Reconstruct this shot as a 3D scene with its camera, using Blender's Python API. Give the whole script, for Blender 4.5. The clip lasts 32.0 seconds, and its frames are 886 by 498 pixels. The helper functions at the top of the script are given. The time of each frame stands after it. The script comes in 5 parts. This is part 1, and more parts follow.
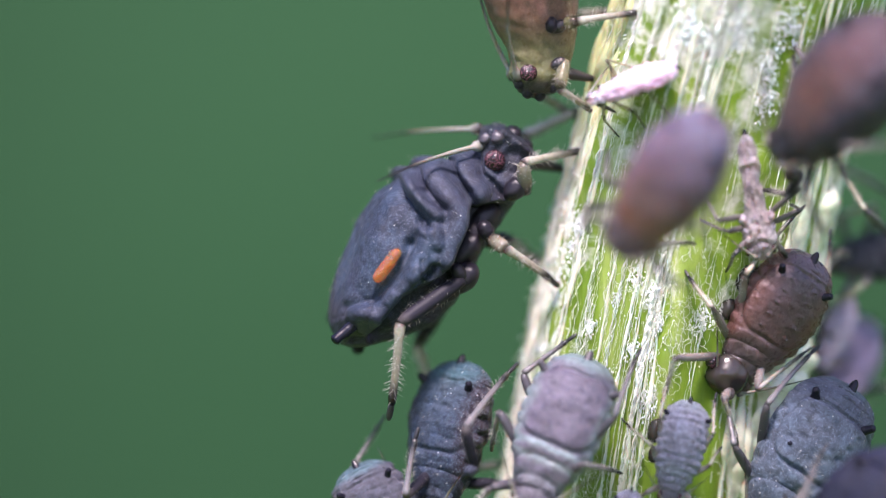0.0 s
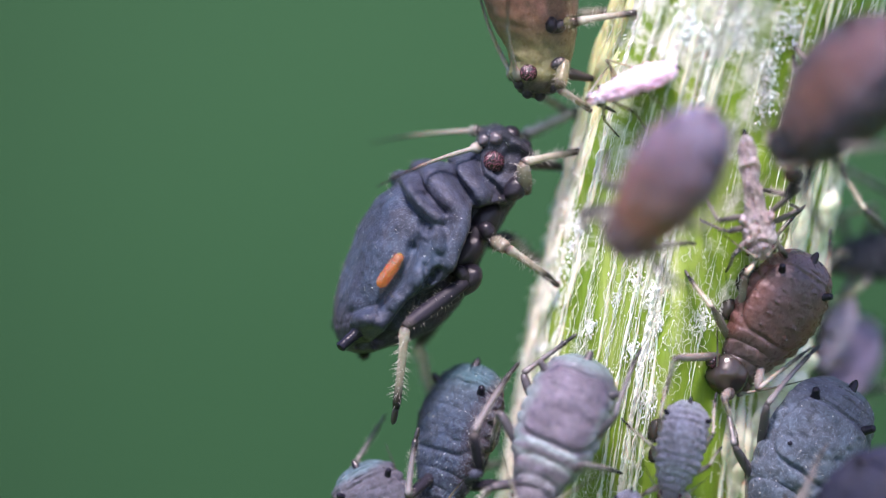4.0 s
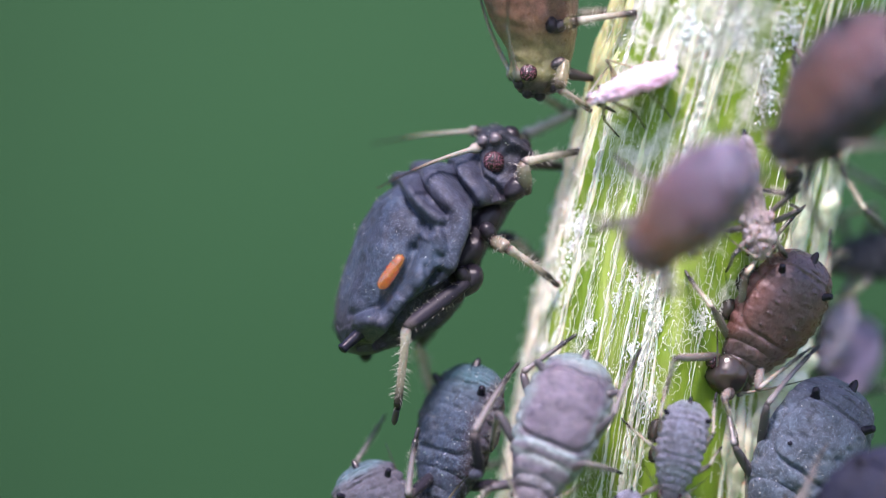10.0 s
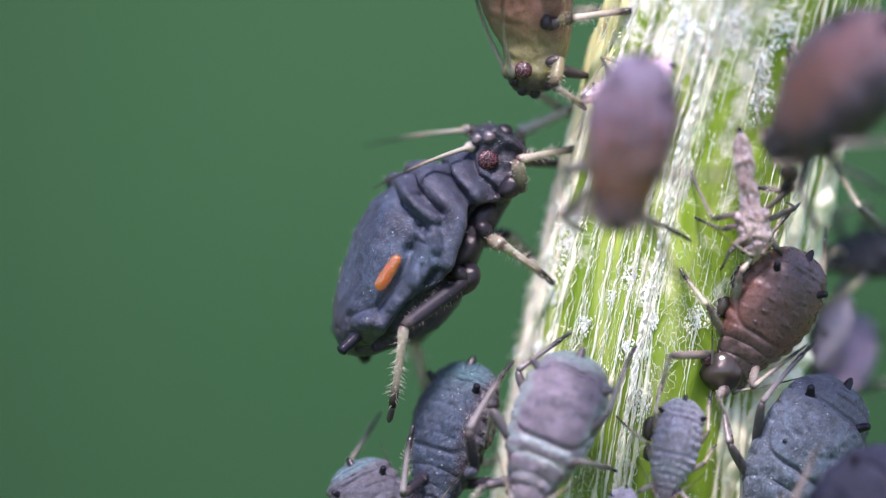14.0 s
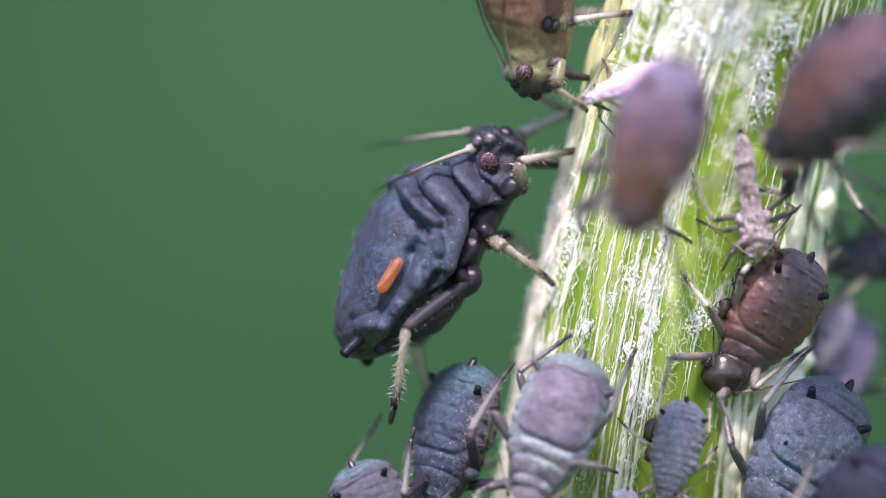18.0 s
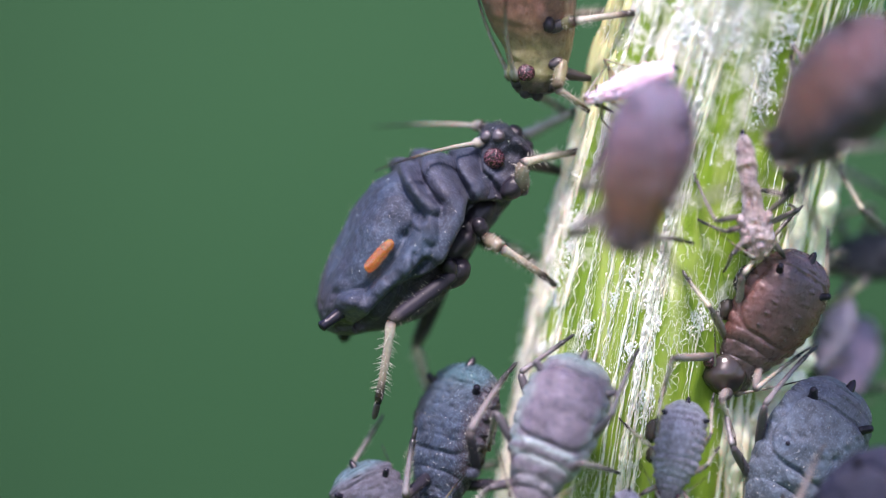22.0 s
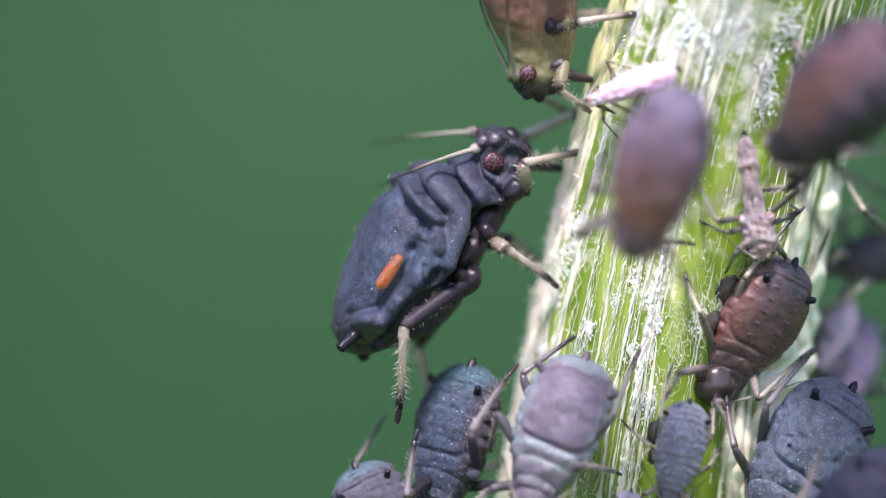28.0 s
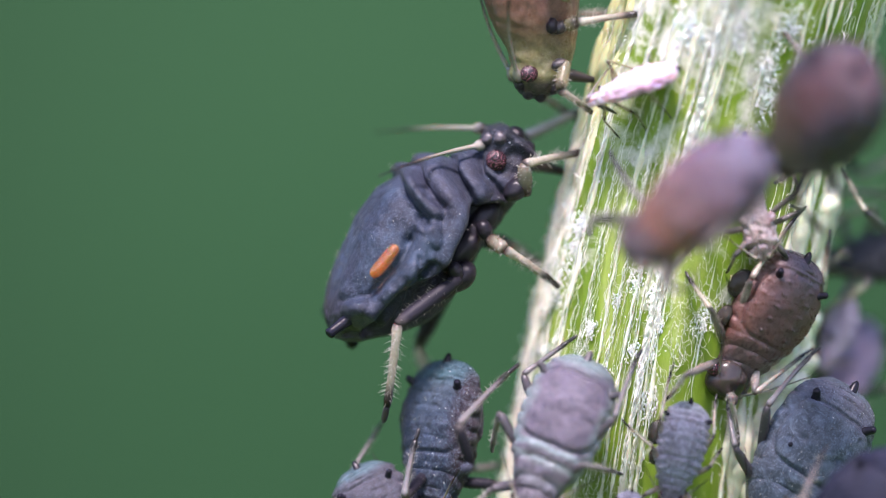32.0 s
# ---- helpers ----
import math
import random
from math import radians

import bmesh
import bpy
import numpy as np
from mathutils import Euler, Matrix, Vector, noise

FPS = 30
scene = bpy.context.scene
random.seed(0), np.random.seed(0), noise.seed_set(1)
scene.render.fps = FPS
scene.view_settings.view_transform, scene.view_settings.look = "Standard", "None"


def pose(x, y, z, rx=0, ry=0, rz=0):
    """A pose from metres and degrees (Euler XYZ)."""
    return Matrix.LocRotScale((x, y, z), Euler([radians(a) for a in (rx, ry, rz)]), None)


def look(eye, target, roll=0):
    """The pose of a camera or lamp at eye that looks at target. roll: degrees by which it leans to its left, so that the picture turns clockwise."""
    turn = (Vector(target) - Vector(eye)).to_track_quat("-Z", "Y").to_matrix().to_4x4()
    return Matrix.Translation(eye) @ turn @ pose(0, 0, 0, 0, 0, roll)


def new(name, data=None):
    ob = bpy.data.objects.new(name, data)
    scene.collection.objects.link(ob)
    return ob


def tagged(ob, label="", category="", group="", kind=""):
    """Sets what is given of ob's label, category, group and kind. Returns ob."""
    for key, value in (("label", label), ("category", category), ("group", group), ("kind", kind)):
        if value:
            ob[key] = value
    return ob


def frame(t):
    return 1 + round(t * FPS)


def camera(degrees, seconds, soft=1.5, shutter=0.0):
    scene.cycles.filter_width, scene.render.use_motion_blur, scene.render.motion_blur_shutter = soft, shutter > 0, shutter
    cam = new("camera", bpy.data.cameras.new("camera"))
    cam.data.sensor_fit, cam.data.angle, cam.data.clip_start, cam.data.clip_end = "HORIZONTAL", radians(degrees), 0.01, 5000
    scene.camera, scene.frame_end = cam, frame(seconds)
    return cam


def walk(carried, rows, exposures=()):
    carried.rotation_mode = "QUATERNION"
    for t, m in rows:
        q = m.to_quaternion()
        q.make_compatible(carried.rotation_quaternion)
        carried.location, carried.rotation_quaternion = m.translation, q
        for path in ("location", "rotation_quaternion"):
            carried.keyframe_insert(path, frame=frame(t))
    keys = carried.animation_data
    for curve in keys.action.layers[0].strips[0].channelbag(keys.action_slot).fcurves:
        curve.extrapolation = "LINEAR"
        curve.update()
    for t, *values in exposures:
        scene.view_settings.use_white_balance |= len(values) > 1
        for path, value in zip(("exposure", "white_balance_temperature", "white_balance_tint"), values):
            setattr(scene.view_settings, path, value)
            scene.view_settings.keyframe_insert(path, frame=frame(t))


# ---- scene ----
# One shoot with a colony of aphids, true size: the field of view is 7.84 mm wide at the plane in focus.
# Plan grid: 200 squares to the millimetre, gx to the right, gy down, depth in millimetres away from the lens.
SQ = 5e-6
REACH = 0.0748
MM = 0.001


def G(gx, gy, d=0.0):
    k = (REACH + d * MM) / REACH
    return Vector(((gx - 784) * SQ * k, d * MM, (441 - gy) * SQ * k))


# ---- camera ----
cam = camera(6.0, 32.0, soft=1.2, shutter=0.5)
cam.data.dof.use_dof = True
cam.data.dof.focus_distance = REACH - 0.00042
cam.data.dof.aperture_fstop = 64.0
# the shoot sways by a few hundredths of a millimetre against the lens: seconds, drift right, drift down
DRIFT = [(0, 0, 0), (10, 0, 0), (11, -.5, 0), (11.5, -2, -1), (13, -2, -.3), (13.5, -4, -1), (14, -9, -4),
         (14.5, -9, -3), (16.5, -9, -3), (17, -6.5, -1), (17.5, -9, -3), (18, -7, -1), (18.5, -5.5, -1), (19, -7, -1),
         (19.5, -4.5, -.5), (20, -5.5, -.5), (20.5, -5.5, 0), (21, -2.5, 0), (21.5, -4, 0), (22, -4, 0), (22.5, -2.5, .5),
         (23, -2, 1), (23.5, -2.5, .5), (24, -2, 1), (25, -4, .5), (25.5, -6, 0), (27.5, 0, 1), (28, -1, 2), (28.5, -1, 2),
         (29, -4, 1), (29.5, -1.5, 0), (30, -1, 1), (31, -1, 1), (31.5, 0, 1), (32, 1, 2)]
walk(cam, [(t, pose(-dx * SQ, -REACH, dy * SQ, 90)) for t, dx, dy in DRIFT], exposures=[(0, 1.16, 6420, 33), (28, 1.16, 6420, 33), (30, 1.12, 6420, 33), (32, 1.12, 6420, 33)])

# ---- light ----
SUN_TO = Vector((-0.04, -0.56, 0.82)).normalized()
world = bpy.data.worlds.new("sky")
scene.world = world
world.use_nodes = True
wn = world.node_tree.nodes
sky = wn.new("ShaderNodeTexSky")
sky.sky_type, sky.sun_disc = "NISHITA", False
sky.sun_elevation = math.asin(SUN_TO.z)
sky.sun_rotation = math.atan2(SUN_TO.x, SUN_TO.y)
world.node_tree.links.new(sky.outputs[0], wn["Background"].inputs[0])
wn["Background"].inputs[1].default_value = 0.15
sun = new("sun", bpy.data.lights.new("sun", "SUN"))
sun.data.energy, sun.data.angle, sun.data.color = 4.2, radians(12), (1.0, 0.95, 0.87)
sun.matrix_world = look(SUN_TO * 2, (0, 0, 0))


# ---- materials ----
def material(name):
    m = bpy.data.materials.new(name)
    m.use_nodes = True
    return m, m.node_tree.nodes, m.node_tree.links, m.node_tree.nodes["Principled BSDF"]


def ramp(nodes, stops, mode="LINEAR"):
    r = nodes.new("ShaderNodeValToRGB")
    r.color_ramp.interpolation = mode
    e = r.color_ramp.elements
    while len(e) < len(stops):
        e.new(0.5)
    for el, (p, c) in zip(e, stops):
        el.position = p
        el.color = (*c, 1) if len(c) == 3 else c
    return r


def mix(nodes, links, fac, a, b):
    x = nodes.new("ShaderNodeMix")
    x.data_type = "RGBA"
    for sock, v in ((x.inputs[0], fac), (x.inputs[6], a), (x.inputs[7], b)):
        if isinstance(v, bpy.types.NodeSocket):
            links.new(v, sock)
        elif isinstance(v, (int, float)):
            sock.default_value = v
        else:
            sock.default_value = (*v, 1)
    return x.outputs[2]


def noise_tex(nodes, links, coord, scale, detail=3.0, rough=0.55, distort=0.0):
    n = nodes.new("ShaderNodeTexNoise")
    n.inputs["Scale"].default_value, n.inputs["Detail"].default_value = scale, detail
    n.inputs["Roughness"].default_value, n.inputs["Distortion"].default_value = rough, distort
    links.new(coord, n.inputs["Vector"])
    return n.outputs["Fac"]


def bump(nodes, links, height, bsdf, dist, strength=0.6):
    b = nodes.new("ShaderNodeBump")
    b.inputs["Distance"].default_value, b.inputs["Strength"].default_value = dist, strength
    links.new(height, b.inputs["Height"])
    links.new(b.outputs[0], bsdf.inputs["Normal"])


def cuticle(name, L, base, dark, bands, powder=(0.3, 0.34, 0.4), dust=0.35, rough=0.5, glow=0.0, sheen=0.0, deep=0.00022, edge=None, grain=1.0, clear=0.0, relief=12e-6, spec=0.4, glint=0.25, belly=None):
    """Aphid skin. bands: places along the body from head (0) to tail (1) with a colour and how strong it is."""
    m, n, k, p = material(name)
    co = n.new("ShaderNodeTexCoord").outputs["Object"]
    big = noise_tex(n, k, co, 7 / L, 3, 0.6, 0.4)
    r = ramp(n, [(0.36, dark), (0.64, base)])
    k.new(big, r.inputs[0])
    g = 0.25 + 0.75 * grain
    mott = ramp(n, [(0.34, (1 - 0.45 * g, 1 - 0.45 * g, 1 - 0.42 * g)), (0.52, (1, 1, 1)), (0.68, (1 + 0.45 * g, 1 + 0.45 * g, 1 + 0.5 * g))])
    k.new(noise_tex(n, k, co, 34 / L, 4, 0.65, 0.3), mott.inputs[0])
    mul = n.new("ShaderNodeMix")
    mul.data_type, mul.blend_type = "RGBA", "MULTIPLY"
    mul.inputs[0].default_value = 1
    col = r.outputs[0]
    if bands:
        sep = n.new("ShaderNodeSeparateXYZ")
        k.new(co, sep.inputs[0])
        wob = n.new("ShaderNodeMath")
        wob.operation = "MULTIPLY_ADD"
        k.new(sep.outputs[0], wob.inputs[0])
        wob.inputs[1].default_value = -1 / L
        off = n.new("ShaderNodeMath")
        off.operation = "MULTIPLY_ADD"
        k.new(noise_tex(n, k, co, 9 / L, 2), off.inputs[0])
        off.inputs[1].default_value, off.inputs[2].default_value = 0.05, -0.025
        k.new(off.outputs[0], wob.inputs[2])
        br = ramp(n, [(u, (*c, a)) for u, c, a in bands])
        k.new(wob.outputs[0], br.inputs[0])
        col = mix(n, k, br.outputs[1], col, br.outputs[0])
    if edge:
        # pigment along both flanks
        tint, much, y0, y1 = edge
        sy = n.new("ShaderNodeSeparateXYZ")
        k.new(co, sy.inputs[0])
        ab = n.new("ShaderNodeMath")
        ab.operation = "ABSOLUTE"
        k.new(sy.outputs[1], ab.inputs[0])
        wb = n.new("ShaderNodeMath")
        wb.operation = "MULTIPLY_ADD"
        k.new(noise_tex(n, k, co, 10 / L, 2), wb.inputs[0])
        wb.inputs[1].default_value = 0.10 * L
        k.new(ab.outputs[0], wb.inputs[2])
        er = n.new("ShaderNodeMapRange")
        k.new(wb.outputs[0], er.inputs[0])
        er.inputs[1].default_value, er.inputs[2].default_value = (y0 + 0.05) * L, (y1 + 0.05) * L
        er.inputs[4].default_value = much
        col = mix(n, k, er.outputs[0], col, tint)
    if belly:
        # dark underside: purple-brown belly with its shade put into the colour
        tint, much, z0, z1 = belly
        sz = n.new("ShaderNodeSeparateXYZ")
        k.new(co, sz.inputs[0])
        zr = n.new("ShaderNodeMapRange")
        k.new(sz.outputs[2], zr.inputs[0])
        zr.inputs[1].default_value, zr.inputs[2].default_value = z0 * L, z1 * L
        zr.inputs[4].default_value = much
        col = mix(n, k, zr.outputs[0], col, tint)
    fine = noise_tex(n, k, co, 170 / L, 3, 0.75)
    fr = ramp(n, [(0.50, (0, 0, 0)), (0.58, (dust * 0.3,) * 3), (0.66, (dust * 2.0,) * 3)])
    k.new(fine, fr.inputs[0])
    k.new(col, mul.inputs[6])
    k.new(mott.outputs[0], mul.inputs[7])
    col = mul.outputs[2]
    col = mix(n, k, fr.outputs[0], col, powder)
    k.new(col, p.inputs["Base Color"])
    rr = n.new("ShaderNodeMapRange")
    k.new(noise_tex(n, k, co, 22 / L, 3), rr.inputs[0])
    rr.inputs[3].default_value, rr.inputs[4].default_value = rough - 0.12, rough + 0.15
    k.new(rr.outputs[0], p.inputs["Roughness"])
    p.inputs["Subsurface Weight"].default_value = glow
    p.inputs["Subsurface Radius"].default_value = (1.0, 0.45, 0.25)
    p.inputs["Subsurface Scale"].default_value = deep
    p.inputs["Sheen Weight"].default_value = sheen
    p.inputs["Transmission Weight"].default_value = clear
    p.inputs["Specular IOR Level"].default_value = spec
    p.inputs["IOR"].default_value = 1.25 if clear else 1.5
    p.inputs["Sheen Roughness"].default_value = 0.4
    both = n.new("ShaderNodeMath")
    both.operation = "MULTIPLY_ADD"
    k.new(noise_tex(n, k, co, 110 / L, 4, 0.7), both.inputs[0])
    both.inputs[1].default_value = 1.2 * grain
    k.new(noise_tex(n, k, co, 18 / L, 2), both.inputs[2])
    bump(n, k, both.outputs[0], p, relief, 1.0)
    # moist film that glitters on the grain
    p.inputs["Coat Weight"].default_value = glint
    p.inputs["Coat Roughness"].default_value = 0.16
    cb = n.new("ShaderNodeBump")
    cb.inputs["Distance"].default_value, cb.inputs["Strength"].default_value = relief * 0.8, 1.0
    k.new(noise_tex(n, k, co, 150 / L, 3, 0.6), cb.inputs["Height"])
    k.new(cb.outputs[0], p.inputs["Coat Normal"])
    return m


def horn(name, stops, rough=0.35, glow=0.0, scale=30000, amount=0.25, spec=0.5, clear=0.0):
    """Leg and antenna cuticle, its colour changing from joint to tip."""
    m, n, k, p = material(name)
    tc = n.new("ShaderNodeTexCoord")
    sep = n.new("ShaderNodeSeparateXYZ")
    k.new(tc.outputs["Generated"], sep.inputs[0])
    r = ramp(n, stops)
    k.new(sep.outputs[0], r.inputs[0])
    spots = noise_tex(n, k, tc.outputs["Object"], scale, 4, 0.65)
    sr = ramp(n, [(0.45, (0, 0, 0)), (0.7, (amount, amount, amount))])
    k.new(spots, sr.inputs[0])
    k.new(mix(n, k, sr.outputs[0], r.outputs[0], (0.03, 0.025, 0.026)), p.inputs["Base Color"])
    p.inputs["Roughness"].default_value = rough
    p.inputs["Specular IOR Level"].default_value = spec
    p.inputs["Subsurface Weight"].default_value = glow
    p.inputs["Subsurface Scale"].default_value = 0.00006
    p.inputs["Transmission Weight"].default_value = clear
    p.inputs["IOR"].default_value = 1.36 if clear else 1.5
    bump(n, k, noise_tex(n, k, tc.outputs["Object"], scale * 1.4, 3), p, 0.000006, 0.6)
    return m


PALE, STRAW, INK = (0.50, 0.47, 0.39), (0.36, 0.32, 0.24), (0.010, 0.009, 0.012)
M_FEMUR = horn("femur_dark", [(0.0, (0.014, 0.013, 0.019)), (0.3, (0.015, 0.0145, 0.022)), (0.85, (0.022, 0.020, 0.030)), (1.0, (0.07, 0.06, 0.06))], rough=0.5, spec=0.15)
M_FEMUR_GREY = horn("femur_grey", [(0.0, (0.035, 0.03, 0.04)), (0.3, (0.05, 0.045, 0.058)), (0.9, (0.065, 0.058, 0.07)), (1.0, (0.03, 0.025, 0.03))], rough=0.4, glow=0.1)
M_FEMUR_PALE = horn("femur_pale", [(0.0, (0.34, 0.32, 0.20)), (0.6, (0.36, 0.33, 0.20)), (0.9, (0.10, 0.085, 0.06))], glow=0.15, clear=0.6, rough=0.18)
M_FEMUR_SMOKE = horn("femur_smoke", [(0.0, (0.09, 0.08, 0.08)), (0.3, (0.24, 0.21, 0.20)), (0.8, (0.28, 0.25, 0.23)), (1.0, (0.08, 0.07, 0.07))], glow=0.2, clear=0.3, rough=0.25)
M_HIP = horn("hip_smoky", [(0.0, (0.05, 0.045, 0.04)), (0.5, (0.07, 0.06, 0.05)), (1.0, (0.04, 0.035, 0.035))], glow=0.2, clear=0.4, rough=0.2)
M_FEMUR_FORE = horn("femur_smoky", [(0.0, (0.02, 0.017, 0.018)), (0.25, (0.10, 0.085, 0.07)), (0.5, (0.28, 0.25, 0.19)), (0.9, (0.34, 0.31, 0.25)), (1.0, (0.16, 0.13, 0.10))], glow=0.2, clear=0.4, rough=0.22)
M_TIBIA = horn("tibia_pale", [(0.0, (0.08, 0.065, 0.06)), (0.09, PALE), (0.68, (0.32, 0.29, 0.23)), (0.84, (0.05, 0.042, 0.04)), (0.96, INK)], glow=0.2, clear=0.3, rough=0.25)
M_TIBIA_DUSKY = horn("tibia_dusky", [(0.0, (0.05, 0.042, 0.042)), (0.12, (0.13, 0.115, 0.11)), (0.6, (0.085, 0.074, 0.076)), (0.85, INK)], glow=0.1)
M_TIBIA_GREY = horn("tibia_grey", [(0.0, (0.05, 0.045, 0.048)), (0.1, (0.17, 0.16, 0.165)), (0.7, (0.12, 0.11, 0.115)), (0.88, INK)], glow=0.1)
M_TARSUS = horn("tarsus_black", [(0.0, INK), (1.0, (0.02, 0.018, 0.02))])
M_ANTENNA = horn("antenna_banded", [(0.0, (0.04, 0.035, 0.038)), (0.08, (0.38, 0.36, 0.32)), (0.45, (0.28, 0.26, 0.22)), (0.68, (0.035, 0.03, 0.032)), (1.0, (0.02, 0.018, 0.02))], glow=0.2, clear=0.3, rough=0.25)
M_BLACK = horn("black_horn", [(0.0, (0.012, 0.012, 0.02)), (1.0, (0.006, 0.006, 0.014))], rough=0.16, spec=0.2)
M_COXA = horn("coxa_dark", [(0.0, (0.011, 0.010, 0.015)), (1.0, (0.014, 0.012, 0.018))], rough=0.32, spec=0.25)
M_ROSTRUM = horn("rostrum_amber", [(0.0, (0.05, 0.04, 0.035)), (0.7, (0.03, 0.024, 0.022)), (1.0, INK)])


def glossy_plain(name, col, rough, glow=0.0):
    m, n, k, p = material(name)
    co = n.new("ShaderNodeTexCoord").outputs["Object"]
    a = noise_tex(n, k, co, 9000, 3)
    r = ramp(n, [(0.3, tuple(c * 0.7 for c in col)), (0.7, col)])
    k.new(a, r.inputs[0])
    k.new(r.outputs[0], p.inputs["Base Color"])
    p.inputs["Roughness"].default_value = rough
    p.inputs["Subsurface Weight"].default_value = glow
    p.inputs["Subsurface Scale"].default_value = 0.0001
    return m, n, k, p


M_WART, *_ = glossy_plain("wart_pale", (0.13, 0.10, 0.12), 0.2)
M_BRISTLE, *_ = glossy_plain("bristle_pale", (0.45, 0.43, 0.39), 0.35)
M_EGG, _n, _k, _p = glossy_plain("egg_orange", (1.0, 0.37, 0.11), 0.04, 0.6)
_p.inputs["Coat Weight"].default_value = 1.0
_p.inputs["Transmission Weight"].default_value = 0.8
_p.inputs["IOR"].default_value = 1.4
_p.inputs["Subsurface Radius"].default_value = (1, 0.35, 0.1)


def eye_mat():
    m, n, k, p = material("eye_facets")
    co = n.new("ShaderNodeTexCoord").outputs["Object"]
    v = n.new("ShaderNodeTexVoronoi")
    v.inputs["Scale"].default_value = 62000
    k.new(co, v.inputs["Vector"])
    r = ramp(n, [(0.0, (0.32, 0.15, 0.19)), (0.25, (0.12, 0.035, 0.05)), (0.5, (0.012, 0.005, 0.008))])
    k.new(v.outputs["Distance"], r.inputs[0])
    k.new(r.outputs[0], p.inputs["Base Color"])
    p.inputs["Roughness"].default_value = 0.22
    inv = n.new("ShaderNodeMath")
    inv.operation = "SUBTRACT"
    inv.inputs[0].default_value = 1
    k.new(v.outputs["Distance"], inv.inputs[1])
    bump(n, k, inv.outputs[0], p, 0.000008, 0.8)
    return m


M_EYE = eye_mat()


def stem_mat():
    m, n, k, p = material("shoot_skin")
    tc = n.new("ShaderNodeTexCoord").outputs["Object"]
    mp = n.new("ShaderNodeMapping")
    mp.inputs["Rotation"].default_value = (0, radians(-15), 0)
    mp.inputs["Scale"].default_value = (1, 1, 0.06)
    k.new(tc, mp.inputs[0])
    st = mp.outputs[0]
    wide = noise_tex(n, k, st, 3200, 3, 0.55)
    r = ramp(n, [(0.28, (0.088, 0.172, 0.008)), (0.5, (0.155, 0.262, 0.018)), (0.74, (0.34, 0.43, 0.12))])
    k.new(wide, r.inputs[0])
    thin = noise_tex(n, k, st, 14000, 4, 0.6)
    tr = ramp(n, [(0.60, (0, 0, 0)), (0.74, (0.7, 0.7, 0.7))])
    k.new(thin, tr.inputs[0])
    col = mix(n, k, tr.outputs[0], r.outputs[0], (0.62, 0.64, 0.44))
    patch = noise_tex(n, k, tc, 2400, 6, 0.7, 0.6)
    # whitish patches, denser towards the top, sparser at the right
    sz = n.new("ShaderNodeSeparateXYZ")
    k.new(tc, sz.inputs[0])
    tip = n.new("ShaderNodeMapRange")
    k.new(sz.outputs[2], tip.inputs[0])
    bare = n.new("ShaderNodeMapRange")
    k.new(sz.outputs[0], bare.inputs[0])
    bare.inputs[1].default_value, bare.inputs[2].default_value = 0.0035, 0.0027
    bare.inputs[3].default_value = -1.2
    fade = n.new("ShaderNodeMath")
    fade.operation = "MULTIPLY"
    k.new(tip.outputs[0], fade.inputs[0])
    k.new(bare.outputs[0], fade.inputs[1])
    tip.inputs[1].default_value, tip.inputs[2].default_value = -0.0001, 0.0020
    tip.inputs[4].default_value = 0.15
    more = n.new("ShaderNodeMath")
    more.operation = "ADD"
    k.new(patch, more.inputs[0])
    k.new(fade.outputs[0], more.inputs[1])
    pr = ramp(n, [(0.56, (0, 0, 0)), (0.70, (0.8, 0.8, 0.8))])
    k.new(more.outputs[0], pr.inputs[0])
    col = mix(n, k, pr.outputs[0], col, (0.70, 0.70, 0.64))
    k.new(col, p.inputs["Base Color"])
    p.inputs["Roughness"].default_value = 0.42
    p.inputs["Subsurface Weight"].default_value = 0.35
    p.inputs["Subsurface Radius"].default_value = (0.7, 1.0, 0.25)
    p.inputs["Subsurface Scale"].default_value = 0.0003
    bump(n, k, noise_tex(n, k, st, 11000, 5, 0.65), p, 0.00003, 0.6)
    return m


M_STEM = stem_mat()
M_RIB, *_ = glossy_plain("rib_cream", (0.76, 0.78, 0.60), 0.4, 0.3)
M_EDGE, _n, _k, _p = glossy_plain("rib_beige", (0.78, 0.74, 0.64), 0.5, 0.3)
# greener towards the growing tip
_c, _z = _n.new("ShaderNodeSeparateXYZ"), _n.new("ShaderNodeMapRange")
_k.new(_n.new("ShaderNodeTexCoord").outputs["Object"], _c.inputs[0])
_k.new(_c.outputs[2], _z.inputs[0])
_z.inputs[1].default_value, _z.inputs[2].default_value, _z.inputs[4].default_value = 0.0004, 0.0014, 0.8
_k.new(mix(_n, _k, _z.outputs[0], _p.inputs["Base Color"].links[0].from_socket, (0.50, 0.53, 0.22)), _p.inputs["Base Color"])
M_FIBRE, *_ = glossy_plain("fibre_white", (0.90, 0.90, 0.80), 0.35, 0.2)
M_WAX, *_ = glossy_plain("wax_white", (0.86, 0.85, 0.82), 0.6, 0.3)


def green_mat(name, a, b, scale):
    m, n, k, p = material(name)
    co = n.new("ShaderNodeTexCoord").outputs["Object"]
    r = ramp(n, [(0.3, a), (0.7, b)])
    k.new(noise_tex(n, k, co, scale, 3), r.inputs[0])
    k.new(r.outputs[0], p.inputs["Base Color"])
    p.inputs["Roughness"].default_value = 0.9
    p.inputs["Specular IOR Level"].default_value = 0.1
    return m




